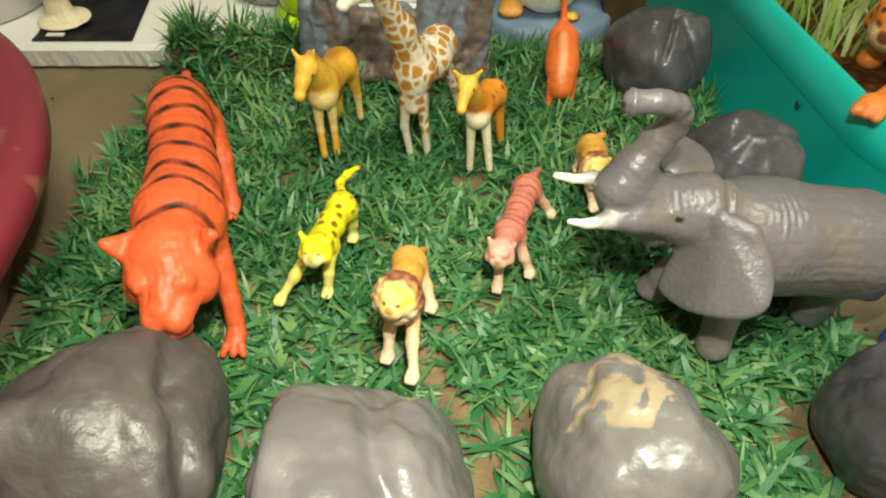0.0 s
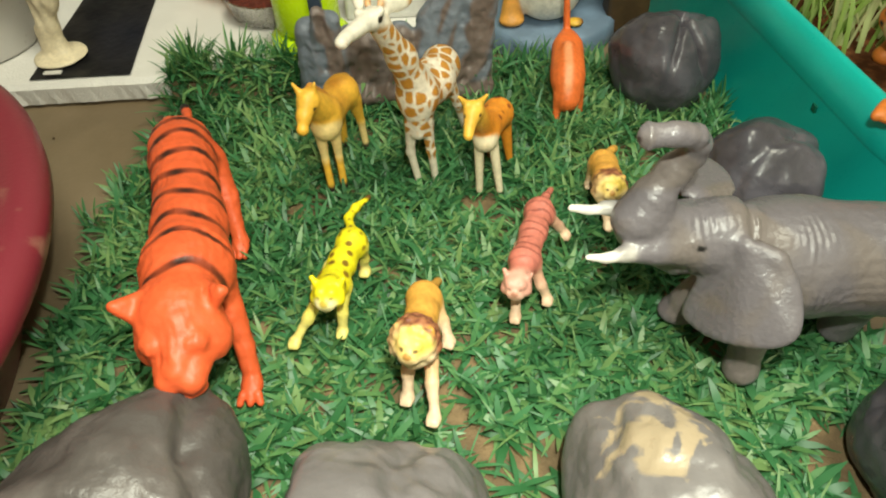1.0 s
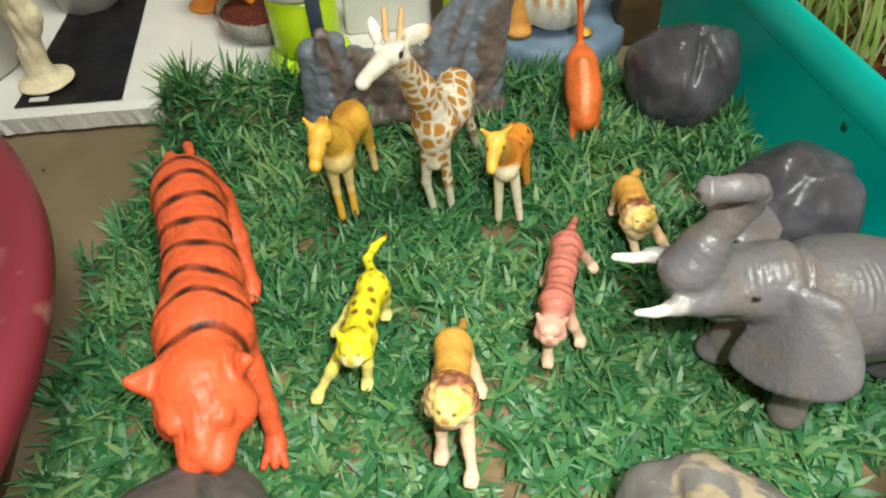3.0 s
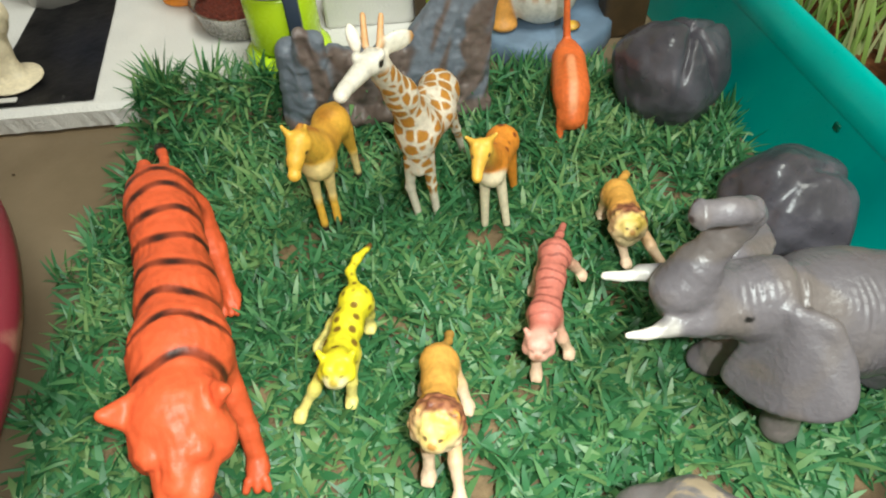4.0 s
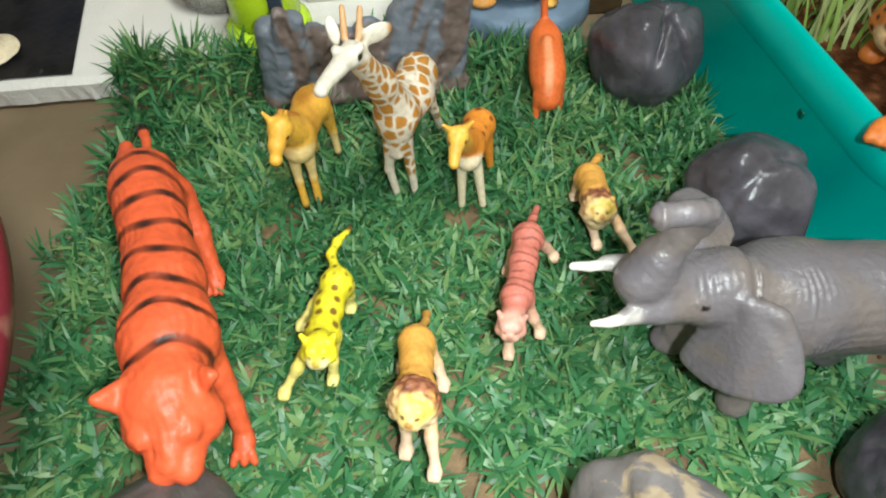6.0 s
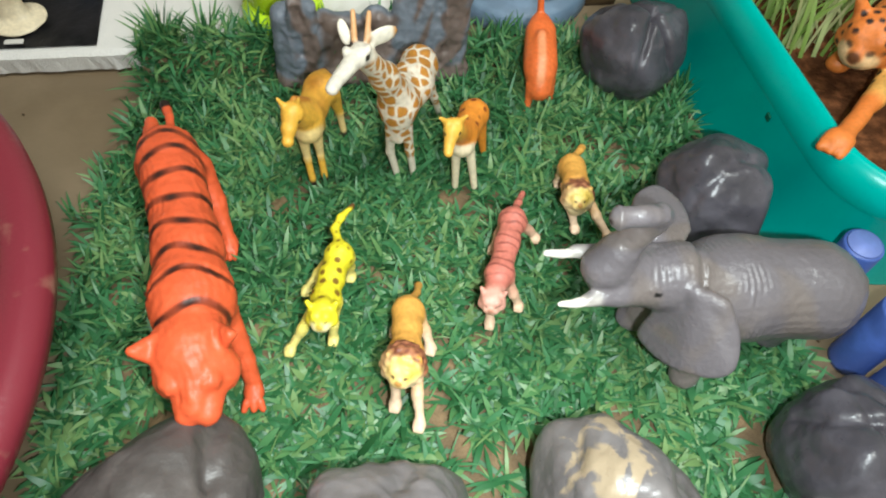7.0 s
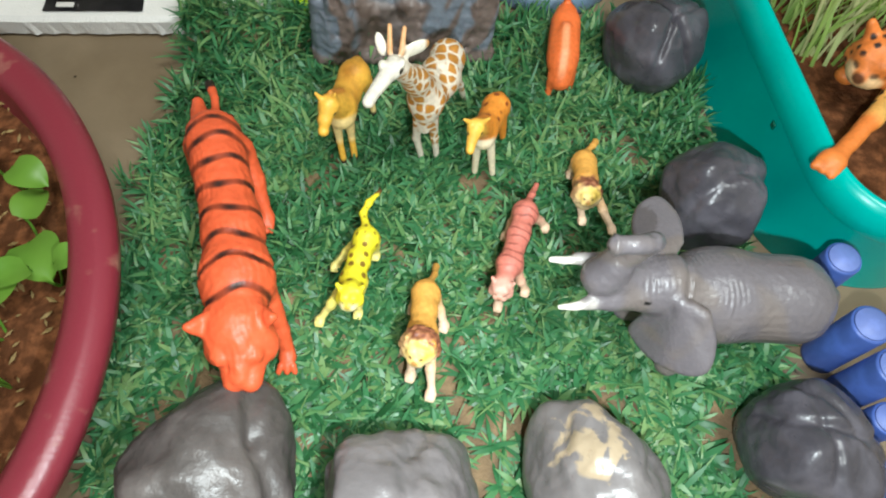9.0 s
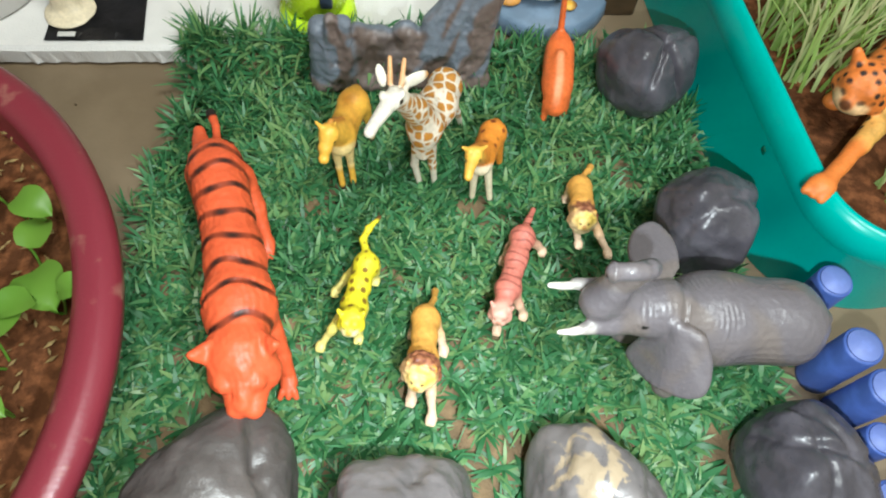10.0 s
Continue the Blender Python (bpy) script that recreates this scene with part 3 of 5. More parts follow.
for i in range(260):
    a, r = rng.uniform(-1.2, 1.2), 0.188 * math.sqrt(rng.uniform(0.2, 1))
    c = Vector((-0.357 + r * math.cos(a), 0.013 + r * math.sin(a), 0.0555))
    d = Vector((rng.uniform(-1, 1), rng.uniform(-1, 1), rng.uniform(-0.2, 0.2))).normalized() * rng.uniform(0.0015, 0.004)
    w = Vector((-d.y, d.x, 0)) * 0.35
    k = len(verts)
    verts += [c - d, c + w, c + d, c - w, c + Vector((0, 0, 0.0012))]
    faces += [(k, k + 1, k + 4), (k + 1, k + 2, k + 4), (k + 2, k + 3, k + 4), (k + 3, k, k + 4)]
tagged(mesh_object("husk_bits", verts, faces, HUSK, smooth=False), "dry pale husk bits scattered on the soil", "husk", kind="stuff")


# ---- turquoise tub ----
def tub_outline(grow, spread=0.0, radius=0.055):
    """Rounded outline, seen from above, anticlockwise; grow moves it outward."""
    c = [(0.268, 0.12), (0.46, 0.14), (0.44, 0.40), (0.238, 0.385)]
    spans = [(186, 275), (275, 366), (366, 456), (456, 546)]
    pts = []
    for (x, y), (a0, a1) in zip(c, spans):
        for i in range(13):
            a = radians(a0 + (a1 - a0) * i / 12)
            pts.append((x + (radius + grow) * math.cos(a) + spread * min(0.0, math.cos(a)), y + (radius + grow) * math.sin(a)))
    return pts


def tub_body():
    bm = bmesh.new()
    rows = [(0.0, 0.0, 0.013), (0.0, 0.001, 0.013), (-0.001, 0.0485, 0), (-0.0006, 0.0495, 0), (0.0, 0.051, 0), (-0.0006, 0.059, 0), (-0.0028, 0.0655, 0), (-0.0055, 0.0695, 0), (-0.0085, 0.0708, 0), (-0.0105, 0.0695, 0), (-0.0112, 0.066, 0), (-0.014, 0.04, 0), (-0.018, 0.005, 0)]
    rings = [[bm.verts.new((x, y, z)) for x, y in tub_outline(g, sp)] for g, z, sp in rows]
    for a, b in zip(rings, rings[1:]):
        for k in range(len(a)):
            j = (k + 1) % len(a)
            bm.faces.new((a[k], a[j], b[j], b[k]))
    bm.faces.new(rings[0][::-1])
    bm.faces.new(rings[-1])
    return bm


tub = base("turquoise_tub", (0, 0, 0))
part("tub_body", tub_body(), TUB, tub)
bm = bmesh.new()
lip = [bm.verts.new((x, y, 0.05 + 0.002 * noise.noise((x * 60, y * 60, 1)))) for x, y in tub_outline(-0.0132)]
rows = [lip]
for f in (0.9, 0.78, 0.66, 0.54, 0.42, 0.3, 0.18, 0.07):
    rows.append([bm.verts.new((0.35 + (x - 0.35) * f, 0.26 + (y - 0.26) * f, 0.052 + 0.004 * noise.noise((x * f * 70, y * f * 70, 2)))) for x, y in tub_outline(-0.0132)])
for a, b in zip(rows, rows[1:]):
    for k in range(len(a)):
        j = (k + 1) % len(a)
        bm.faces.new((a[k], a[j], b[j], b[k]))
bm.faces.new(rows[-1])
part("soil", bm, SOIL, tub, "damp red-brown soil")
part("notch", box((0.0012, 0.004, 0.004), (0.2068, 0.152, 0.0455), 0.0003), TEAL, tub, "small dark notch under the rim")
tagged(tub, "turquoise plastic tub with a rolled rim, filled with soil", "tub")


def grass_bed(name, roots, mat, seed, long=(0.07, 0.12), width=0.0016, lean=(0.35, 0.9), way=None, fan=1.0):
    """Long thin arching blades, all in one mesh."""
    r = random.Random(seed)
    verts, faces = [], []
    for x, y, z in roots:
        a = way + r.uniform(-fan, fan) if way is not None else r.uniform(0, 6.283)
        ln, th = r.uniform(*long), r.uniform(*lean)
        w = width * r.uniform(0.7, 1.4)
        side = Vector((-math.sin(a), math.cos(a), 0))
        p, ang = Vector((x, y, z)), th * 0.4
        n = 7
        k = len(verts)
        for i in range(n + 1):
            t = i / n
            ww = w * (1 - t ** 2.5) + 0.0001
            verts += [p - side * ww, p + Vector((0, 0, -0.25 * ww)), p + side * ww]
            ang += th * 1.3 / n
            p = p + Vector((math.cos(a) * math.sin(ang), math.sin(a) * math.sin(ang), math.cos(ang))) * (ln / n)
        for i in range(n):
            q = k + 3 * i
            faces += [(q, q + 1, q + 4, q + 3), (q + 1, q + 2, q + 5, q + 4)]
    return mesh_object(name, verts, faces, mat)


rng = random.Random(5)
roots = []
while len(roots) < 1500:
    x, y = rng.uniform(0.215, 0.47), rng.uniform(0.085, 0.42)
    clear = (0.225 < x < 0.30 and 0.125 < y < 0.19) or math.hypot(x - 0.3, y - 0.2) < 0.03 or abs((y - 0.108) - 0.9 * (x - 0.215)) < 0.012
    if noise.noise((x * 24, y * 24, 9)) > -0.12 and not clear and x > 0.228 - 0.107 * (y - 0.15) and (x > 0.26 or y > 0.13):
        roots.append((x, y, 0.05))
tagged(grass_bed("wheat_grass", roots, WHEAT, 21, (0.05, 0.1), 0.00085, (0.2, 1.05), 0.9, 1.3), "dense young wheat grass growing in the turquoise tub", "grass", kind="stuff")

# spotted cat lying in the tub, one paw over the rim
CO, CY = (0.72, 0.2, 0.035), (0.78, 0.42, 0.1)


def spots(p, c, colour, cell, size, keep):
    """Round blots on a jittered lattice."""
    q = p / cell
    near = np.full(len(p), 9.0)
    for dx in (-1, 0, 1):
        for dy in (-1, 0, 1):
            for dz in (-1, 0, 1):
                k = np.floor(q) + (dx, dy, dz)
                h = np.abs(np.sin(k @ np.array([12.9, 78.2, 37.7])) * 43758.5) % 1
                g = np.abs(np.sin(k @ np.array([39.3, 11.1, 83.1])) * 24634.6) % 1
                centre = k + 0.5 + 0.3 * np.stack([h - 0.5, g - 0.5, (h + g) % 1 - 0.5], 1)
                near = np.minimum(near, np.linalg.norm(q - centre, axis=1))
    return tint(c, soft(-near, -size - 0.1, -size + 0.04) * keep, colour)


def cat_head(centre, way, r, shade, pale, melt=2.0, ear=0.3):
    """Skull, brow, bridge, two whisker pads, chin and round ears; way is where the face looks."""
    c, way = np.array(centre, float), np.array(way, float)
    way /= np.linalg.norm(way)
    side = np.cross(way, (0, 0, 1.0))
    side /= np.linalg.norm(side)
    up = np.cross(side, way)
    m = melt * r / 7
    out = [ball(c, (r, r, r * 0.93), shade), cone(c + way * 0.35 * r + up * 0.34 * r, c + way * 1.08 * r - up * 0.02 * r, 0.36 * r, 0.24 * r, shade, m), ball(c + way * 0.72 * r - up * 0.58 * r, (0.36 * r,) * 3, pale, melt=m)]
    for k in (-1, 1):
        out += [ball(c + way * 0.86 * r + side * k * 0.27 * r - up * 0.24 * r, (0.4 * r,) * 3, pale, melt=m), ball(c + way * 0.62 * r + side * k * 0.42 * r + up * 0.44 * r, (0.3 * r,) * 3, shade, melt=m), ball(c + way * 0.3 * r + side * k * 0.7 * r - up * 0.28 * r, (0.42 * r,) * 3, shade, melt=m),
                cone(c + side * k * 0.74 * r + up * 0.6 * r - way * 0.1 * r, c + side * k * (0.84 + 0.5 * ear) * r + up * (0.74 + ear) * r - way * 0.1 * r, ear * r, 0.62 * ear * r, shade, 0.5 * m)]
    return out


def cat_face(p, c, centre, way, r, nose_tone, force=1.0):
    """Eyes, nose and mouth line of a cat's face."""
    o, way = np.array(centre, float), np.array(way, float)
    way /= np.linalg.norm(way)
    side = np.cross(way, (0, 0, 1.0))
    side /= np.linalg.norm(side)
    up = np.cross(side, way)
    f, x, z = (p - o) @ way / r, (p - o) @ side / r, (p - o) @ up / r
    ahead = soft(f, 0.3, 0.5)
    for k in (-1, 1):
        c = tint(c, ahead * soft(-np.hypot((x - k * 0.4) / 1.3, z - 0.24), -0.14, -0.07) * 0.85 * force, (0.06, 0.03, 0.015))
    c = tint(c, soft(f, 0.9, 1.05) * soft(-np.hypot(x, z + 0.02), -0.3, -0.18) * 0.8 * force, nose_tone)
    return tint(c, ahead * soft(-np.hypot(z + 0.44 - 0.25 * np.abs(x), 0 * x), -0.09, -0.04) * soft(-np.abs(x), -0.45, -0.35) * 0.45 * force, nose_tone)


CHEETAH_HEAD, CHEETAH_WAY = (252, 168, 87), (-0.72, -0.62, -0.2)


def cheetah_paint(p, c):
    far = np.linalg.norm(p - np.array((239, 156, 82)), axis=1)
    keep = soft(far, 10, 15) * soft(p[:, 2], 60, 66) * soft(p[:, 1] - 0.25 * (p[:, 0] - 245), 140, 146)
    c = spots(p, c, (0.02, 0.012, 0.01), 6.0, 0.28, keep)
    return cat_face(p, c, CHEETAH_HEAD, CHEETAH_WAY, 14.5, (0.02, 0.012, 0.01))


tagged(moulded("cheetah_figure", [
    *cat_head(CHEETAH_HEAD, CHEETAH_WAY, 14.5, CO, (0.76, 0.5, 0.26), 2.5),
    cone((262, 172, 82), (300, 200, 82), 14, 19, CO), cone((300, 200, 82), (360, 235, 80), 19, 20, CO), cone((272, 160, 72), (245, 135, 72), 8, 5, CY), cone((245, 135, 72), (220, 112, 74), 5, 4.8, CO), ball((214, 107, 75), (8.2, 7.2, 5.6), CO, (0, 0, 30), 2), *[cone((211 + 3.4 * k, 104 - 3.2 * k, 75), (208.5 + 3.4 * k, 102 - 3.2 * k, 74), 2.6, 2.3, CO, 1.6) for k in (-1, 0, 1)],
    cone((278, 190, 72), (258, 183, 60), 8, 6, CO), ball((254, 181, 56), (7, 6, 5), CO), cone((350, 215, 70), (330, 175, 58), 11, 7, CY)], TOY, 1.0, relief=lambda p: 0.4 * waves(p, 4.0), paint=cheetah_paint), "orange spotted cheetah figure lying in the tub, paw over the rim", "animal figure")


# ---- grass mat ----
def mat_height(x, y):
    """The mat's back edge climbs onto the foam board."""
    a = min(1, max(0, (y - 0.236) / 0.024))
    b = min(1, max(0, (0.055 - x) / 0.03))
    return 0.0205 * a * a * (3 - 2 * a) * b


def on_mat(x, y, margin=0.0):
    wob = 0.006 * noise.noise((x * 30, y * 30, 5))
    left = -0.176 + 0.03 * max(0, 0.02 - y) + 0.009 * min(1, max(0, (y - 0.12) / 0.1)) - margin + wob
    right = (0.197 if y < 0.07 else 0.190 - 0.105 * (y - 0.11)) + margin + wob
    back = (0.266 if x < 0.03 else 0.274) - 0.03 * max(0, x) + margin + 1.5 * wob
    return left < x < right and -0.118 + wob < y < back


mat = base("grass_mat", (0.0, 0.08, 0.0))
bm = bmesh.new()
nx, ny = 60, 60
for drop in (0.0, 0.0011):
    rows = []
    for j in range(ny + 1):
        y = -0.118 + 0.380 * j / ny
        left, right = -0.172 + 0.009 * min(1, max(0, (y - 0.12) / 0.1)), (0.194 if y < 0.07 else 0.187 - 0.105 * (y - 0.11))
        rows.append([bm.verts.new((left + (right - left) * i / nx, y - 0.08, 0.0016 - drop + mat_height(left + (right - left) * i / nx, y))) for i in range(nx + 1)])
    for a, b in zip(rows, rows[1:]):
        for i in range(nx):
            bm.faces.new((a[i], a[i + 1], b[i + 1], b[i]) if drop == 0.0 else (a[i], b[i], b[i + 1], a[i + 1]))
part("backing", bm, BACKING, mat, "tan woven backing showing between the tufts")
tagged(mat, "artificial green grass mat with dense plastic blades", "grass mat")


def tufts(seed):
    """Star-shaped tufts of strap blades, tighter and taller towards the back."""
    r = random.Random(seed)
    verts, faces = [], []

    def blade(x, y, z, a, ln, w, tilt, bend):
        side = Vector((-math.sin(a), math.cos(a), 0))
        p, ang = Vector((x, y, z)), tilt
        k, n = len(verts), 4
        roll = Vector((0, 0, r.uniform(-0.45, 0.45)))
        for i in range(n + 1):
            t = i / n
            ww = w * (0.75 + 0.5 * t) if t < 0.55 else w * (1.02 - 0.9 * ((t - 0.55) / 0.45) ** 1.6)
            verts.append(p - (side + roll) * ww)
            verts.append(p + (side + roll) * ww)
            ang += bend / n
            p = p + Vector((math.cos(a) * math.sin(ang), math.sin(a) * math.sin(ang), math.cos(ang))) * (ln / n)
            p.z = max(p.z, z + 0.0008)
        for i in range(n):
            q = k + 2 * i
            faces.append((q, q + 1, q + 3, q + 2))

    step = 0.0074
    y = -0.116
    while y < 0.29:
        x = -0.19
        while x < 0.205:
            px, py = x + r.uniform(-0.45, 0.45) * step, y + r.uniform(-0.45, 0.45) * step
            x += step
            if not on_mat(px, py):
                continue
            thin = noise.noise((px * 26, py * 26, 2))
            front = min(1, max(0, (0.10 - py) / 0.16))
            if thin < -0.24 + 0.24 * front and r.random() < 0.5 + 0.45 * front:
                continue
            z = 0.0015 + mat_height(px, py)
            tall = 0.85 + 0.35 * min(1, max(0, (py - 0.1) / 0.15)) + 0.35 * noise.noise((px * 18, py * 18, 8))
            a0 = r.uniform(0, 6.283)
            n = r.randint(10, 15)
            for i in range(n):
                a = a0 + 6.283 * i / n + r.uniform(-0.4, 0.4)
                blade(px, py, z, a, tall * r.uniform(0.011, 0.024), r.choice((0.0004, 0.0006, 0.0009, 0.0012, 0.0014)) * r.uniform(0.8, 1.2) * (1 + 0.22 * front), r.uniform(0.15, 0.95) + 0.45 * front, r.uniform(0.3, 1.5))
        y += step
    # feathery tall sprigs along the back and left edge
    for cx, cy, h, n in ((-0.151, 0.266, 0.036, 34), (-0.145, 0.262, 0.03, 24), (-0.122, 0.268, 0.032, 28), (-0.16, 0.256, 0.024, 24), (-0.108, 0.264, 0.022, 20), (-0.088, 0.265, 0.026, 24), (-0.14, 0.258, 0.02, 18), (0.058, 0.268, 0.026, 18), (0.073, 0.274, 0.028, 20), (0.115, 0.262, 0.026, 18), (0.14, 0.275, 0.024, 18), (0.175, 0.2, 0.026, 24), (0.16, 0.19, 0.024, 20), (0.186, 0.215, 0.028, 22), (0.17, 0.175, 0.02, 18),
                         (-0.176, 0.17, 0.018, 16), (-0.186, 0.14, 0.018, 12), (-0.178, 0.06, 0.02, 18), (-0.172, 0.02, 0.02, 16)):
        z = 0.0015 + mat_height(cx, cy)
        for i in range(round(1.6 * n)):
            blade(cx + r.uniform(-0.004, 0.004), cy + r.uniform(-0.004, 0.004), z, r.uniform(0, 6.283), h * r.uniform(0.45, 1.0), r.uniform(0.0005, 0.0011), r.uniform(0.05, 0.8), r.uniform(0.0, 0.6))
    return verts, faces


verts, faces = tufts(3)
blades = mesh_object("turf", [v - Vector((0, 0.08, 0)) for v in verts], faces, GRASS, mat)
tagged(blades, "glossy dark and light green plastic grass blades", kind="stuff")


# ---- rocks ----
def rock(name, centre, radii, seed, mat_, label, creases=(), turn=0.0, facets=13, edge=6.0):
    """A boulder of softly rounded facets with a few creases."""
    r = random.Random(seed)
    planes = []
    for i in range(facets):
        z = 1 - 2 * (i + 0.5) / facets
        a = i * 2.39996 + r.uniform(-0.5, 0.5)
        q = math.sqrt(1 - z * z)
        planes.append((Vector((q * math.cos(a), q * math.sin(a), z + r.uniform(-0.2, 0.2))).normalized(), r.uniform(0.84, 1.04)))
    bm = bmesh.new()
    bmesh.ops.create_icosphere(bm, subdivisions=6, radius=1.0)
    off = Vector((seed * 7.3, seed * 3.1, seed * 5.7))
    shape = {}
    for v in bm.verts:
        d = v.co.normalized()
        total = sum(math.exp(-edge * c / max(0.12, d.dot(n))) for n, c in planes)
        k = -math.log(total) / edge + 0.055 * noise.noise(d * 1.9 + off) + 0.03 * noise.noise(d * 3.6 + off) + 0.009 * noise.noise(d * 8 + off) + 0.003 * noise.noise(d * 17 + off)
        for n, c, depth, wide in creases:
            s = d.dot(Vector(n).normalized()) - c + 0.1 * noise.noise(d * 1.6 + off)
            k -= depth * math.exp(-(s / wide) ** 2) * max(0.0, min(1.0, d.z + 0.2 + 0.6 * noise.noise(d * 1.1 - off)))
        shape[v] = (d, k)
    mean = sum(k for d, k in shape.values()) / len(shape)
    for v, (d, k) in shape.items():
        p = d * (k / mean)
        p.z = max(p.z, -0.72)
        v.co = Matrix.Rotation(turn, 3, "Z") @ Vector((p.x * radii[0], p.y * radii[1], (p.z + 0.72) * radii[2]))
    ob = part(name, bm, mat_)
    ob.location = (*centre, 0.004)
    return tagged(ob, label, "rock", "painted rocks")


rock("rock", (-0.1015, -0.042), (0.04, 0.039, 0.0385), 1, ROCK, "large smooth grey painted rock with a crease on the grass", (((1, 0.3, -0.1), 0.62, 0.14, 0.12), ((-0.2, 0.9, 0.5), 0.55, 0.05, 0.15)), facets=14, edge=6.0)
rock("rock", (-0.0145, -0.057), (0.039, 0.041, 0.0405), 2, ROCK_PALE, "grey painted rock with a rounded top on the grass", (((1, 0.1, 0.4), 0.5, 0.07, 0.12), ((-1, 0, 0.1), 0.8, 0.1, 0.08)), facets=15, edge=3.4)
rock("rock", (0.082, -0.046), (0.0325, 0.0355, 0.035), 13, ROCK_WORN, "grey painted rock with paint worn to tan", (((0.1, 0.6, 0.8), 0.72, 0.05, 0.1),), facets=19, edge=4.5)
rock("rock", (0.187, -0.03), (0.0315, 0.0325, 0.033), 4, ROCK_DARK, "shiny dark grey painted rock with dents", (((-0.9, -0.1, 0.3), 0.35, 0.05, 0.07), ((0.7, 0.6, 0.1), 0.45, 0.05, 0.09), ((0.2, 0.9, 0.35), 0.35, 0.09, 0.08)), facets=25, edge=9.0)
rock("rock", (0.1492, 0.233), (0.0312, 0.03, 0.034), 15, ROCK_DARK, "dark grey painted rock with a deep crease beside the tub", (((0.85, 0.5, 0.15), 0.22, 0.24, 0.07), ((0.7, -0.6, 0.3), 0.62, 0.12, 0.06)), facets=16, edge=5.0)
rock("rock", (0.166, 0.111), (0.0295, 0.0305, 0.036), 6, ROCK_DARK, "dark purplish grey painted rock behind the elephant", (((0.3, -0.9, 0.4), 0.5, 0.08, 0.12),), facets=15, edge=9.0)
tagged(part("white_ball", turned([(0, 0), (0.006, 0.001), (0.011, 0.005), (0.013, 0.011), (0.0128, 0.015), (0.01, 0.021), (0.005, 0.024), (0, 0.0248)], 40, (0.158, -0.068, 0.004)), WHITE), "smooth white pebble on the grass mat's front edge", "pebble")


# ---- blue painted sticks standing in a row ----
def stick(x, y, h, r):
    ob = base("blue_stick", (x, y, 0))
    part("shaft", turned([(0, 0), (r * 1.02, 0), (r, 0.002), (r, h - 0.0012), (r * 0.94, h), (0, h)], 28), BLUE, ob)
    part("end_cap", turned([(0, h + 0.0002), (r * 0.86, h + 0.0002), (r * 0.82, h + 0.0008), (0, h + 0.0008)], 28), BLUE_TOP, ob, "paler blue sawn end")
    return tagged(ob, "round blue painted stick standing upright on the floor", "stick", "row of blue sticks")


for x, y, h, r in ((0.222, 0.062, 0.05, 0.0098), (0.2245, 0.024, 0.052, 0.0105), (0.232, 0.002, 0.05, 0.0105), (0.234, -0.019, 0.03, 0.009), (0.226, -0.05, 0.035, 0.0105), (0.214, -0.074, 0.03, 0.0105)):
    stick(x, y, h, r)


# ---- animal figures ----
# orange tiger, the largest
TO, TD = (0.7, 0.106, 0.033), (0.015, 0.008, 0.006)


def tiger_paint(p, c):
    ax, ay = np.array((-92.0, 30.0)), np.array((-124.0, 152.0))
    way = (ay - ax) / np.linalg.norm(ay - ax)
    s = (p[:, :2] - ax) @ way
    lat = (p[:, :2] - ax) @ np.array((way[1], -way[0]))
    top = soft(p[:, 2], 46, 56)
    for i, at in enumerate((6, 23.5, 38, 54, 70, 86, 101, 113)):
        shape = s - at + 0.0085 * lat ** 2 - (1.6 * np.sin(lat / 5.0 + i))
        c = tint(c, soft(-np.abs(shape), -2.9 + 0.5 * np.sin(lat / 3.1 + i), -1.0) * top * (0.8 + 0.18 * np.sin(lat / 2.3 + i * 1.7)), TD)
    c = tint(c, soft(-np.linalg.norm(p - np.array((-129, 181, 48)), axis=1), -8.0, -6.0), TD)
    c = tint(c, soft(-np.linalg.norm((p - np.array((-76, 32, 62))) / np.array((3, 5, 3)), axis=1), -1.3, -0.6) * 0.8, TD)
    return c


def tiger_relief(p):
    way = np.array((-32.0, 122.0)) / math.hypot(32.0, 122.0)
    s = (p[:, :2] - np.array((-92.0, 30.0))) @ way
    lat = (p[:, :2] - np.array((-92.0, 30.0))) @ np.array((way[1], -way[0]))
    back = soft(p[:, 2], 44, 56)
    crease = 0.9 * np.exp(-((s - 24.5 + 0.0085 * lat ** 2) / 1.6) ** 2) + 0.4 * np.exp(-((s - 7 + 0.006 * lat ** 2) / 1.8) ** 2)
    swell = 0.22 * np.sin(s / 2.5) * soft(s, 30, 40) * soft(-s, -118, -108)
    fur = np.sin(lat * 2.1 + 1.7 * np.sin(s / 3.0)) * soft(waves(p, 7.0, 3.0), -0.2, 0.4)
    return back * (crease + swell) + 0.3 * waves(p, 5.0) + 0.22 * waves(p, 1.8) + 0.14 * fur


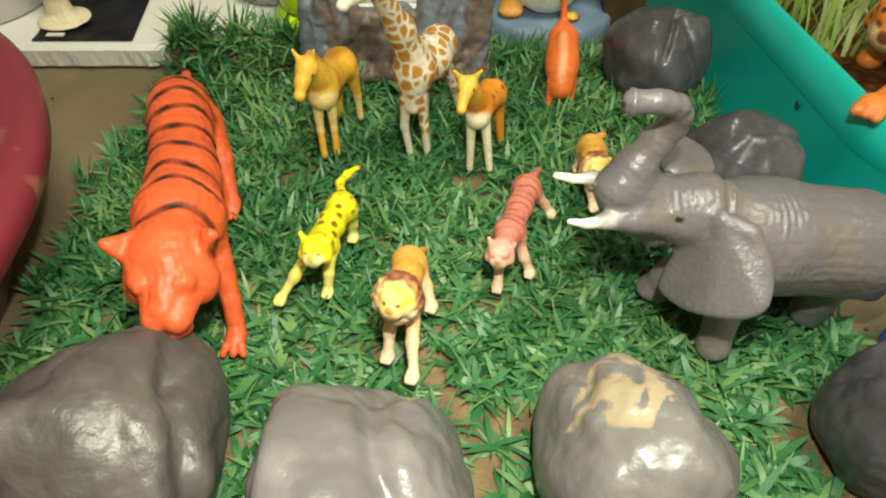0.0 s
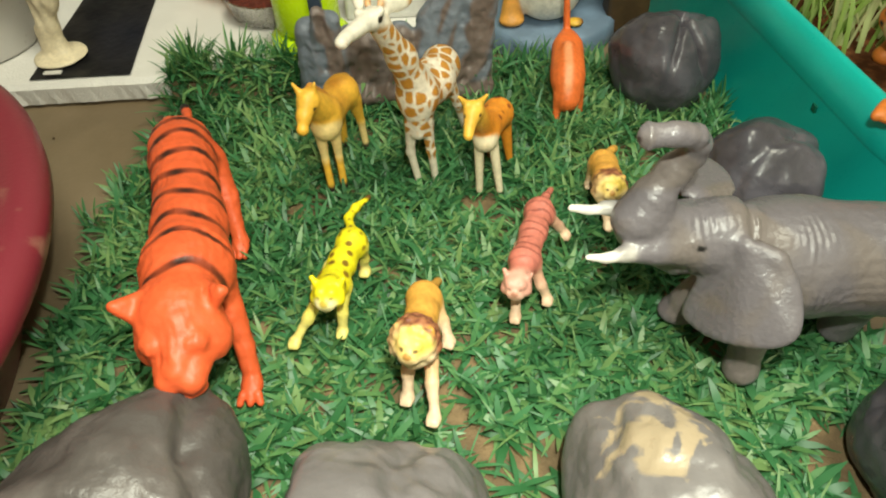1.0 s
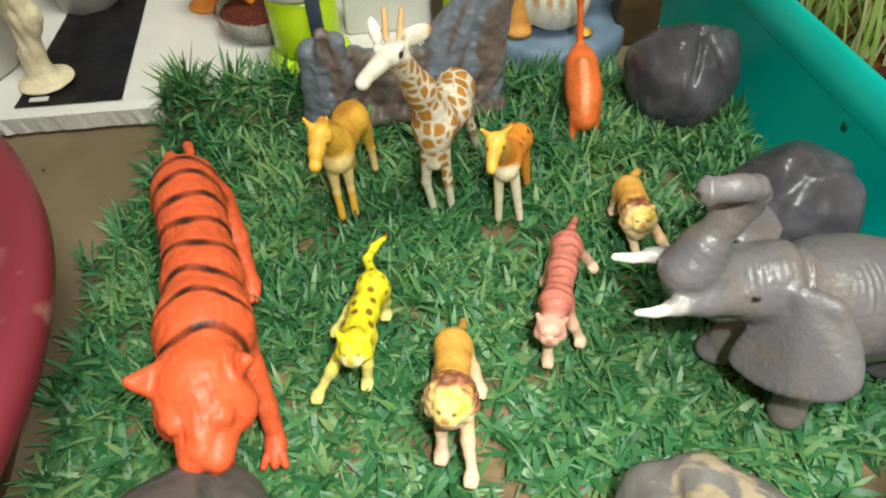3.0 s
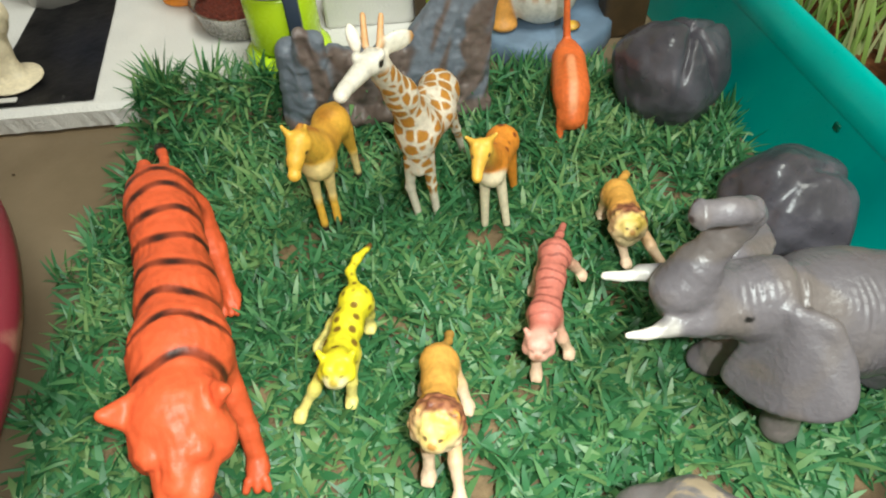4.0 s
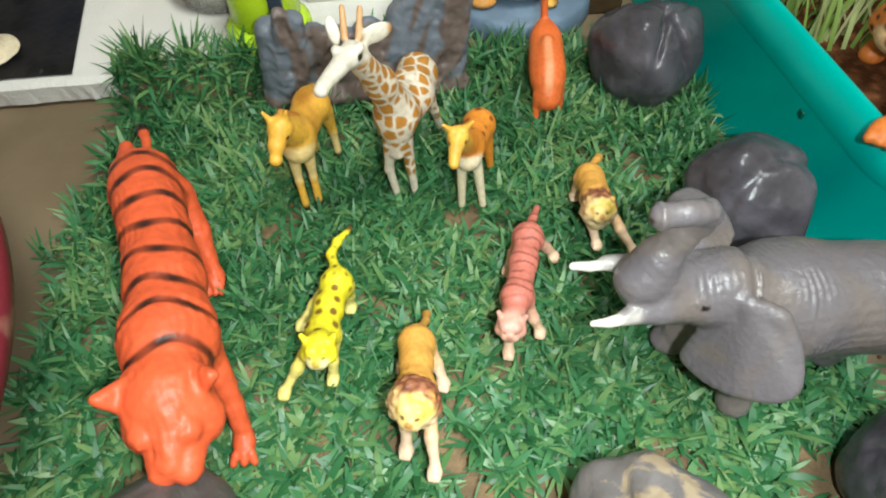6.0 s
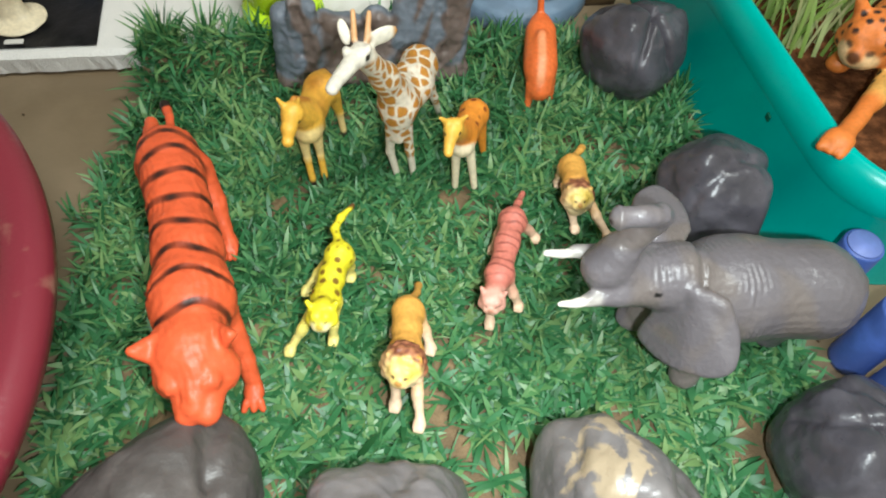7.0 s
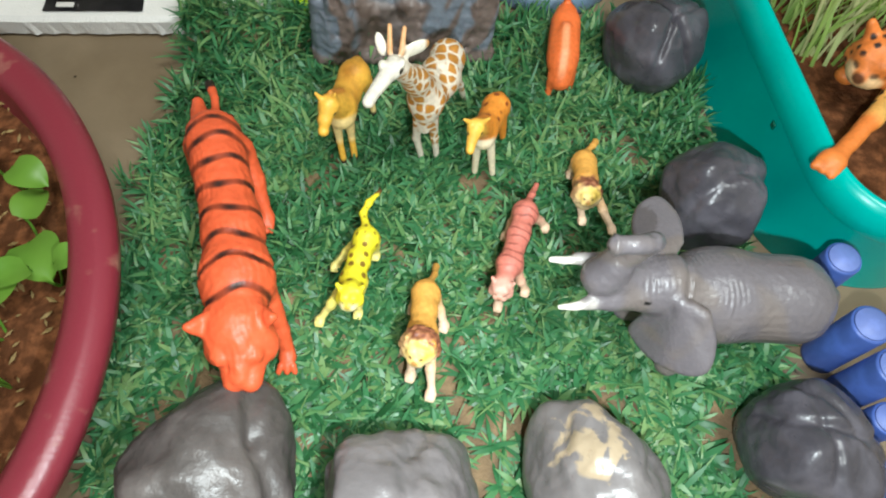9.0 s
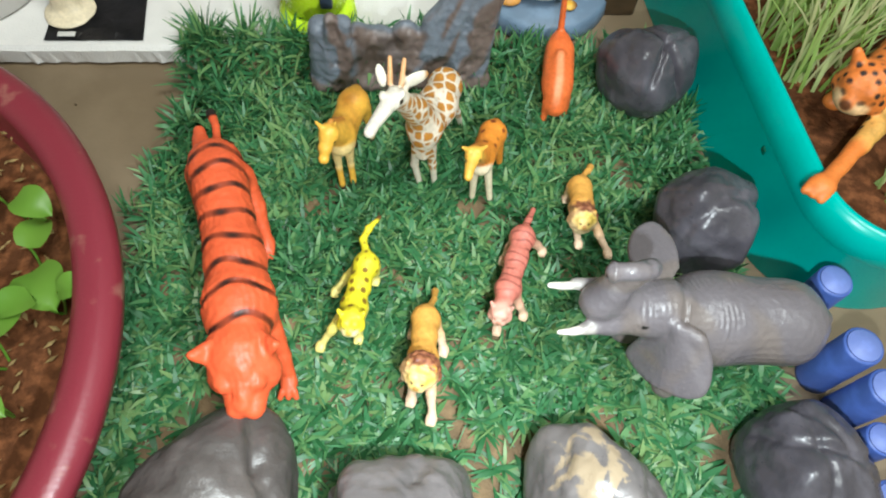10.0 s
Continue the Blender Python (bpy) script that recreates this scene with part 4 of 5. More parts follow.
tagged(moulded("tiger_figure", [
    ball((-91, 20, 65), (15, 14.5, 13), TO), ball((-98.5, 13, 60), (8, 9, 9.5), TO), ball((-79.5, 15, 59), (8, 9, 9.5), TO), ball((-96, 7, 67), (5, 5, 4.5), TO, melt=3), ball((-81.5, 8, 66.5), (5, 5, 4.5), TO, melt=3),
    cone((-88.5, 14, 69), (-87.5, -1.5, 61.5), 6.5, 4.6, TO, 3), cone((-92.5, 8, 60), (-91.5, -2.5, 57.5), 7, 5.2, TO, 2.5), cone((-83.5, 8, 59.5), (-83.5, -2.5, 57), 7, 5.2, TO, 2.5), ball((-87.5, -0.5, 50.5), (7.5, 5.5, 4), TO, melt=2),
    web((-99, 28, 70), (-102.5, 17, 67), (-110, 17.5, 76), 2.4, TO, 2.5), web((-82, 30, 70), (-79, 20, 67), (-72.5, 22, 76), 2.4, TO, 2.5),
    cone((-92, 26, 64), (-95, 48, 60), 13, 17, TO, 7), cone((-95, 48, 60), (-101, 78, 58), 17.5, 14.5, TO, 7), cone((-101, 78, 58), (-116, 128, 56), 14.5, 15.5, TO, 7), ball((-119, 138, 55), (15.5, 15, 15), TO),
    cone((-84, 48, 50), (-78, 34, 26), 6.2, 4.2, TO), cone((-78, 34, 26), (-77, 27, 15), 4.0, 3.8, TO, 2), ball((-76.5, 23, 13), (5, 5.5, 4), TO, melt=2), *[cone((x0, 18, 13), (x0 + 0.3 * (x0 + 76.5), 15, 11), 1.9, 1.6, TO, 0.8) for x0 in (-79.8, -76.5, -73.2)], cone((-106, 48, 48), (-110, 34, 14), 7, 5, TO), ball((-110, 28, 12), (6, 7, 4.5), TO),
    cone((-106, 134, 48), (-100, 124, 32), 8.2, 5.4, TO), cone((-100, 124, 32), (-96, 112, 16), 5.2, 3.8, TO, 3), ball((-95.5, 108, 13), (4.8, 6, 4), TO, melt=2), *[cone((x0, 104, 13), (x0, 101, 11), 1.8, 1.5, TO, 0.8) for x0 in (-98.5, -95.5, -92.5)], cone((-130, 138, 46), (-132, 124, 16), 9, 5, TO), ball((-132, 120, 12), (5.5, 7, 4.5), TO),
    cone((-127, 145, 54), (-133, 165, 51), 6.5, 3.4, TO, 3), cone((-119, 149, 55), (-123, 167, 52), 2.5, 2.2, TO, 1.0), cone((-123, 167, 52), (-129, 181, 48), 2.2, 2.9, TO, 1.0)],
    TIGER_PLASTIC, 0.8, relief=tiger_relief, paint=tiger_paint), "large orange vinyl tiger with black stripes standing on the grass mat", "animal figure", "toy animals")

# grey elephant with raised trunk and white tusks
EAR = [(112, 27, 74), (107, 27, 60), (105, 27, 48), (105, 25.5, 41), (109, 15, 44), (115, 5, 50.5), (123, -0.5, 55.5), (128.5, -1.5, 60), (131, 0.5, 63.5), (132.5, 6, 68), (131, 13, 75), (125.5, 21, 81.5)]
EAR_FAR = [(104, 55, 80), (101.5, 65, 79), (105, 76, 77), (112, 83, 74.5), (119, 85, 73), (124.5, 77, 74), (125, 66, 76.5), (123, 54, 78.5)]


def rounded(pts, n=5):
    """A smooth line through the points."""
    pts = [np.array(q, float) for q in pts]
    ext = [2 * pts[0] - pts[1], *pts, 2 * pts[-1] - pts[-2]]
    out = []
    for a, b, c, d in zip(ext, ext[1:], ext[2:], ext[3:]):
        for i in range(n):
            t = i / n
            out.append(0.5 * (2 * b + (c - a) * t + (2 * a - 5 * b + 4 * c - d) * t * t + (3 * b - a - 3 * c + d) * t ** 3))
    return out + [pts[-1]]


EAR, EAR_FAR = rounded(EAR, 3), rounded(EAR_FAR, 3)
EG, TUSK = (0.138, 0.124, 0.136), (0.74, 0.7, 0.62)


def ear_flap(p):
    """1 on the thin ears, 0 on the rest."""
    x, y, z = p[:, 0], p[:, 1], p[:, 2]
    flap = np.maximum(soft(-y, -26, -22) * soft(-x, -142, -138), soft(-z, -60, -54) * soft(-x, -132, -126) * soft(-y, -32, -28)) * soft(z, 30, 34)
    return np.maximum(flap, soft(y, 54, 58) * soft(-x, -134, -129) * soft(z, 60, 64))


def hide(p):
    x, y, z = p[:, 0], p[:, 1], p[:, 2]
    flap = ear_flap(p)
    calm = 1 - flap
    neck = soft(x, 118, 126) * soft(-x, -156, -140) * soft(z, 46, 60)
    face = soft(-x, -118, -112) * soft(x, 82, 88) * soft(z, 58, 66) * soft(-z, -92, -86)
    trunk = soft(z, 86, 94)
    fold = np.exp(-((x - 121.5 - 0.12 * (y - 38)) / 1.8) ** 2) * soft(z, 62, 74)
    broken = soft(waves(p, 7.0), -0.3, 0.5)
    lines = 0.42 * neck * broken * np.sin(x * 2.3 + 2.2 * np.sin(y / 7 + z / 8 + x / 15))
    lines += 0.24 * face * soft(waves(p, 5.0, 4.0), -0.25, 0.5) * np.sin((x + 0.35 * (z - 76)) * 2.2 + 2.4 * np.sin(y / 5 + x / 11))
    lines += 0.06 * trunk * soft(waves(p, 5.0, 1.0), -0.5, 0.3) * np.sin((0.5 * x + 0.85 * z) * 2.0)
    rear = 0.1 * soft(x, 150, 160) * soft(waves(p, 8.0, 5.0), 0.0, 0.6) * np.sin(z * 1.6 + 1.5 * np.sin(x / 7))
    return calm * (1.3 * fold + lines + rear + 0.35 * soft(x, 140, 155) * waves(p, 11.0, 7.0) + 0.3 * waves(p, 6.0) + 0.14 * waves(p, 1.7)) + 0.15 * flap * waves(p, 9.0, 2.0)


def hide_paint(p, c):
    c = tint(c, (c[:, 0] < 0.4) * soft(waves(p, 9.0, 2.0), 0.05, 0.6) * 0.45, (0.17, 0.135, 0.105))
    c = tint(c, soft(-p[:, 0], -75.4, -74.6) * soft(p[:, 2], 120, 121) * soft(-np.hypot(np.abs(p[:, 1] - 32.5) - 1.5, p[:, 2] - 127), -1.4, -0.8), (0.04, 0.03, 0.03))
    for e in ((101.5, 26.3, 80), (103, 50, 80)):
        c = tint(c, soft(-np.linalg.norm((p - np.array(e)) / np.array((2.4, 2, 1.3)), axis=1), -1.2, -0.7), (0.01, 0.01, 0.01))
    return c


tagged(moulded("elephant_figure", [
    ball((108, 38, 73), (16.5, 12.5, 13), EG), ball((113, 38, 78.5), (13, 11.5, 9.5), EG), ball((101.5, 29.5, 80.5), (4.5, 3.2, 3.4), EG, melt=3), ball((102.5, 46.5, 80.5), (4.5, 3.2, 3.4), EG, melt=3), cone((103, 31, 74), (86, 29, 77.5), 7.5, 4.8, EG), cone((103, 45, 74), (85, 46, 79.5), 7.5, 4.8, EG),
    cone((97, 37.5, 76), (83, 37, 80), 10, 8.4, EG), cone((83, 37, 80), (79.5, 36.5, 86), 8.8, 8.2, EG), cone((96, 38, 78), (86, 38.5, 90), 8.5, 7.2, EG, 6), cone((79.5, 36.5, 86), (85, 39, 95), 8.2, 6.8, EG, 4), cone((85, 39, 95), (91, 41, 105), 6.8, 5.5, EG, 4), cone((91, 41, 105), (95, 40, 112), 5.5, 4.7, EG, 3), cone((95, 40, 112), (95.5, 38, 118.5), 4.7, 4.2, EG, 2),
    cone((95.5, 38, 118.5), (92.5, 35.5, 123.5), 4.1, 3.9, EG, 2), cone((92.5, 35.5, 123.5), (88, 33.5, 126), 3.9, 3.7, EG, 2), cone((88, 33.5, 126), (84, 32.5, 127), 3.7, 3.7, EG, 2), cone((84, 32.5, 127), (76.5, 32.5, 127), 3.7, 4.3, EG, 2), ball((75.8, 32.5, 127), (1.4, 4.8, 4.8), EG, melt=1.0), cone((98, 38, 65), (87, 38, 67), 8.5, 4.5, EG),
    cone((86, 47, 80), (71, 48.5, 81.5), 4.4, 3.1, EG), cone((87, 28, 77), (73, 26, 79), 4.4, 3.1, EG), cone((74, 48, 81.5), (65, 47, 82), 2.5, 2.1, TUSK, 0.6), cone((65, 47, 82), (58, 46.5, 84), 2.1, 1.4, TUSK, 0.6), cone((76, 26, 79), (67, 24.5, 79), 2.5, 2.1, TUSK, 0.6), cone((67, 24.5, 79), (60, 23.5, 81), 2.1, 1.4, TUSK, 0.6),
    cone((118, 38, 70), (142, 38, 60), 15, 22.5, EG, 8), cone((142, 38, 59), (180, 36, 57), 23, 22.5, EG, 8), ball((184, 36, 55), (19, 21, 22), EG),
    *[web((118, 25, 80.5), u, v, 1.4, EG, 2.5) for u, v in zip(EAR, EAR[1:])], cone((117, 26, 81), (127.5, 19, 79.5), 3.0, 2.3, EG), cone((127.5, 19, 79.5), (131, 9, 70.5), 2.3, 1.8, EG, 3), cone((119, 22, 76), (126, 8, 63), 2.4, 1.5, EG, 3),
    *[web((113, 50, 80), u, v, 1.4, EG, 2.0) for u, v in zip(EAR_FAR, EAR_FAR[1:])],
    cone((134, 28, 48), (132, 19, 16), 9.5, 6.8, EG), ball((131, 17, 12), (7, 7, 5), EG), cone((132, 46, 48), (116, 49, 20), 10, 7.5, EG), ball((113, 49, 14), (8.5, 8, 5), EG), cone((180, 34, 46), (180, 36, 14), 11, 8, EG), cone((184, 46, 46), (182, 50, 14), 11, 8, EG), cone((202, 36, 62), (206, 37, 34), 3, 1.5, EG)],
    HIDE, 0.68, relief=hide, paint=hide_paint, ease=ear_flap), "large grey plastic elephant with raised trunk and white tusks", "animal figure", "toy animals")

# giraffe
GW, GB = (0.7, 0.62, 0.5), (0.46, 0.2, 0.03)


def patches(p, c):
    """Brown cells with pale gaps between them."""
    q = p / np.array((6.4, 7.4, 8.2))
    d1, d2 = np.full(len(p), 9.0), np.full(len(p), 9.0)
    for dx in (-1, 0, 1):
        for dy in (-1, 0, 1):
            for dz in (-1, 0, 1):
                k = np.floor(q) + (dx, dy, dz)
                h = np.abs(np.sin(k @ np.array([12.9, 78.2, 37.7])) * 43758.5) % 1
                g = np.abs(np.sin(k @ np.array([39.3, 11.1, 83.1])) * 24634.6) % 1
                d = np.linalg.norm(q - k - 0.5 - 0.62 * np.stack([h - 0.5, g - 0.5, (h + g) % 1 - 0.5], 1), axis=1)
                d2 = np.where(d < d1, d1, np.minimum(d2, d))
                d1 = np.minimum(d, d1)
    keep = np.maximum(soft(p[:, 2], 42, 47), soft(p[:, 2], 22, 28) * soft(p[:, 0], -1, 1)) * soft(-p[:, 2] - 0.25 * (p[:, 1] - 138), -117, -113)
    c = tint(c, soft(d2 - d1, 0.14, 0.24) * keep, GB)
    c = tint(c, soft(p[:, 0], -1.5, 1) * soft(p[:, 2], 112, 116), (0.5, 0.24, 0.06))
    for e in ((-20.8, 126, 121), (-11.5, 127, 122)):
        c = tint(c, soft(-np.linalg.norm((p - np.array(e)) / np.array((2, 2, 1.6)), axis=1), -1.2, -0.8), (0.02, 0.015, 0.01))
    return c


HEADW = (0.64, 0.59, 0.5)
tagged(moulded("giraffe_figure", [
    ball((-15.5, 131, 121), (4.6, 6, 4.8), HEADW), cone((-18, 127, 121.5), (-25.5, 112, 123.2), 4.2, 2.9, HEADW, 2.5), ball((-27, 108.5, 123), (2.9, 3.0, 2.6), HEADW, melt=2.5), ball((-21, 129, 124.5), (2, 2.6, 2.0), HEADW, melt=1.5), ball((-12, 130, 124.5), (2, 2.6, 2.0), HEADW, melt=1.5),
    cone((-17.5, 137, 124), (-17.5, 147, 131), 1.5, 1.2, (0.6, 0.32, 0.14), 1.0), cone((-12, 137, 124), (-10.5, 145.5, 131), 1.5, 1.2, (0.6, 0.32, 0.14), 1.0),
    ball((-5.5, 141.5, 122), (8.4, 1.5, 4.4), (0.78, 0.72, 0.6), (0, 6, 32), 1.2), ball((-22, 141, 125), (2.6, 1.4, 6), (0.78, 0.72, 0.6), (-30, -14, 0), 1.2),
    cone((-13.5, 134, 116), (-6, 148, 92), 5, 6.2, GW, 4), cone((-6, 148, 92), (0, 157, 68), 6.2, 9.5, GW, 6), cone((0, 158, 62), (8, 176, 60), 10.5, 11.2, GW, 5), cone((8, 176, 60.5), (13, 190, 59), 11.2, 10.4, GW, 5), ball((13, 193.5, 59.5), (9.6, 9, 10), GW), cone((-1, 160, 74), (2, 166, 70), 5, 6, GW, 4),
    cone((0, 155, 66), (-0.8, 152.5, 45), 8.5, 4.6, GW, 5), cone((-4.5, 153.5, 50), (-6, 155, 30), 3.4, 2.3, GW, 2), cone((-6, 155, 30), (-2.6, 155.5, 6), 2.3, 1.9, GW, 2), cone((3.5, 153.5, 51), (5, 155, 30), 3.8, 2.4, GW, 2), cone((5, 155, 30), (6.8, 155.5, 8), 2.3, 1.9, GW, 2),
    cone((17, 190, 50), (21.5, 194, 32), 4.2, 2.4, GW, 2), cone((21.5, 194, 32), (26, 202, 9), 2.3, 1.9, GW, 2), cone((9, 190, 50), (6, 194, 30), 4.2, 2.4, GW, 2), cone((6, 194, 30), (5, 196, 7), 2.3, 1.9, GW, 2), cone((14, 201, 58), (16, 205, 40), 1.4, 0.9, GW)],
    TOY, 0.7, paint=patches), "white plastic giraffe with brown patches and long neck", "animal figure", "toy animals")


def hoofed(name, label, head, ears, body, legs, extra=(), paint=None, step=0.75):
    return tagged(moulded(name, [*head, *ears, *body, *legs, *extra], TOY, step, paint=paint), label, "animal figure", "toy animals")


# tan horse
HY, HP = (0.76, 0.42, 0.05), (0.78, 0.58, 0.24)


def dots(p, c, eyes, r):
    for e in eyes:
        c = tint(c, soft(-np.linalg.norm(p - np.array(e), axis=1), -r, -0.5 * r), (0.03, 0.02, 0.01))
    return c


def horse_paint(p, c):
    c = dots(p, c, ((-59.5, 143, 69), (-50.5, 143, 69)), 1.5)
    c = tint(c, soft(p[:, 2], 46, 60) * soft(p[:, 1], 152, 164) * (0.45 + 0.4 * waves(p, 6.0)), (0.5, 0.19, 0.02))
    return tint(c, soft(-p[:, 2], -13, -10), (0.03, 0.02, 0.015))


hoofed("horse_figure", "yellow-tan plastic horse with pale chest and dark hooves", [
    cone((-54, 147, 72), (-56, 141.5, 66), 4.8, 3.8, HY, 3), cone((-56, 141.5, 66), (-57, 138, 62), 3.4, 2.6, HY, 2), ball((-57.2, 137, 61), (3.0, 2.8, 2.8), HY, melt=1.5)],
    [cone((-57.5, 148, 76), (-59.5, 148, 80.5), 1.7, 0.8, HY, 1.0), cone((-50.5, 148, 76), (-49, 147.5, 80.5), 1.7, 0.8, HY, 1.0)],
    [cone((-53, 149, 70), (-49.5, 160, 56), 5.4, 8.4, HY, 4), ball((-49.5, 157, 48), (7.8, 7, 8), HP, melt=3), cone((-49, 163, 51), (-44, 184, 49), 8.6, 8.8, HY, 5), ball((-42.5, 188, 48.5), (9.4, 9, 10.5), HY)],
    [cone((-53, 157, 43), (-52.8, 155, 27), 3.3, 2.0, HP, 1.5), cone((-52.8, 155, 27), (-52, 152.5, 9), 2.0, 2.1, HY, 1.5), cone((-45.5, 158, 43), (-45.5, 157, 27), 3.3, 2.0, HP, 1.5), cone((-45.5, 157, 27), (-45.2, 155, 9), 2.0, 2.1, HY, 1.5),
     cone((-37, 188, 43), (-35, 190, 27), 4.6, 2.2, HY, 2), cone((-35, 190, 27), (-34, 190, 8), 2.2, 2.0, HP, 2), cone((-47, 190, 43), (-47, 193, 9), 4.4, 2.0, HY, 2)],
    [cone((-41, 196, 53), (-39.5, 200, 34), 2.0, 1.4, (0.2, 0.08, 0.02)), cone((-52, 151, 77), (-48, 163, 64), 1.8, 1.8, (0.5, 0.2, 0.03), 2)], horse_paint)

# spotted fawn
FO, FW = (0.72, 0.25, 0.025), (0.76, 0.66, 0.46)


def fawn_paint(p, c):
    c = tint(c, soft(-p[:, 1], -140, -132), (0.78, 0.44, 0.06))
    c = spots(p, c, (0.2, 0.04, 0.008), 6.5, 0.24, soft(p[:, 2], 42, 48) * soft(p[:, 1], 146, 152))
    return dots(p, c, ((22, 129.5, 69), (30.2, 129.5, 69)), 1.4)


hoofed("fawn_figure", "orange plastic fawn with brown spots and pale legs", [
    cone((26.5, 133, 70), (24.4, 126.5, 64), 4.1, 2.8, (0.72, 0.33, 0.05), 2.5), ball((23.8, 124, 62), (2.5, 3.0, 2.5), (0.76, 0.45, 0.1), melt=1.5)],
    [cone((23.5, 134, 73), (20, 132, 78.5), 1.9, 0.8, HY, 1.0), cone((30, 134, 73), (33.5, 133, 78), 1.9, 0.8, HY, 1.0)],
    [cone((27.5, 135, 68), (33.5, 148, 50), 4.6, 7.2, FO, 4), ball((33.5, 144, 43), (6.2, 5.6, 6.6), FW, melt=3), cone((35, 150, 46), (42, 168, 42), 7.6, 8.0, FO, 4), ball((43, 170, 41), (7.8, 7.6, 8), FO)],
    [cone((30.5, 146, 39), (30.5, 144, 9), 2.8, 1.9, FW, 1.5), cone((38, 146, 39), (41.5, 142, 10), 2.8, 1.9, FW, 1.5), cone((46.5, 170, 36), (50, 170, 8), 3.8, 1.9, FO, 2), cone((39, 172, 36), (39, 176, 8), 3.8, 1.9, FO, 2)],
    [cone((45, 177, 43), (47, 181, 33), 1.5, 1.0, FO)], fawn_paint)

# orange animal with lowered pale snout and a tail held up
KO, KP = (0.78, 0.16, 0.035), (0.8, 0.4, 0.2)
anteater = hoofed("anteater_figure", "orange plastic animal with pale lowered snout and upright tail", [
    cone((95, 232, 43.5), (92.5, 214, 37), 2.4, 3.4, KO, 4), cone((92.5, 214, 37), (91.5, 205, 26), 3.4, 2.4, KO, 3)], [],
    [cone((93.5, 218, 32), (97.5, 244, 34), 10.6, 9.8, KO, 4), ball((98.5, 252, 35), (6.6, 7, 7), KO), cone((93, 212, 28), (92.5, 207, 22), 9.0, 7.6, KO, 4)],
    [cone((87, 208, 24), (85.5, 203, 6), 3.0, 1.8, KO, 2), cone((100, 211, 24), (102, 211, 6), 3.0, 1.8, KO, 2), cone((92, 248, 26), (92, 250, 6), 3.4, 2.0, KO, 2), cone((104, 248, 26), (105, 250, 6), 3.4, 2.0, KO, 2)],
    [cone((98.5, 256, 40), (97, 261, 68), 2.3, 1.8, KO, 2), cone((97, 261, 68), (97, 263, 100), 1.8, 1.4, KO)],
    lambda p, c: tint(c, soft(-np.abs(p[:, 0] - 93 - 0.12 * (p[:, 1] - 216)), -3.6, -1.2) * soft(-p[:, 1], -238, -226) * soft(p[:, 2], 26, 34) * 0.6, KP))
anteater.location.x -= 0.0038


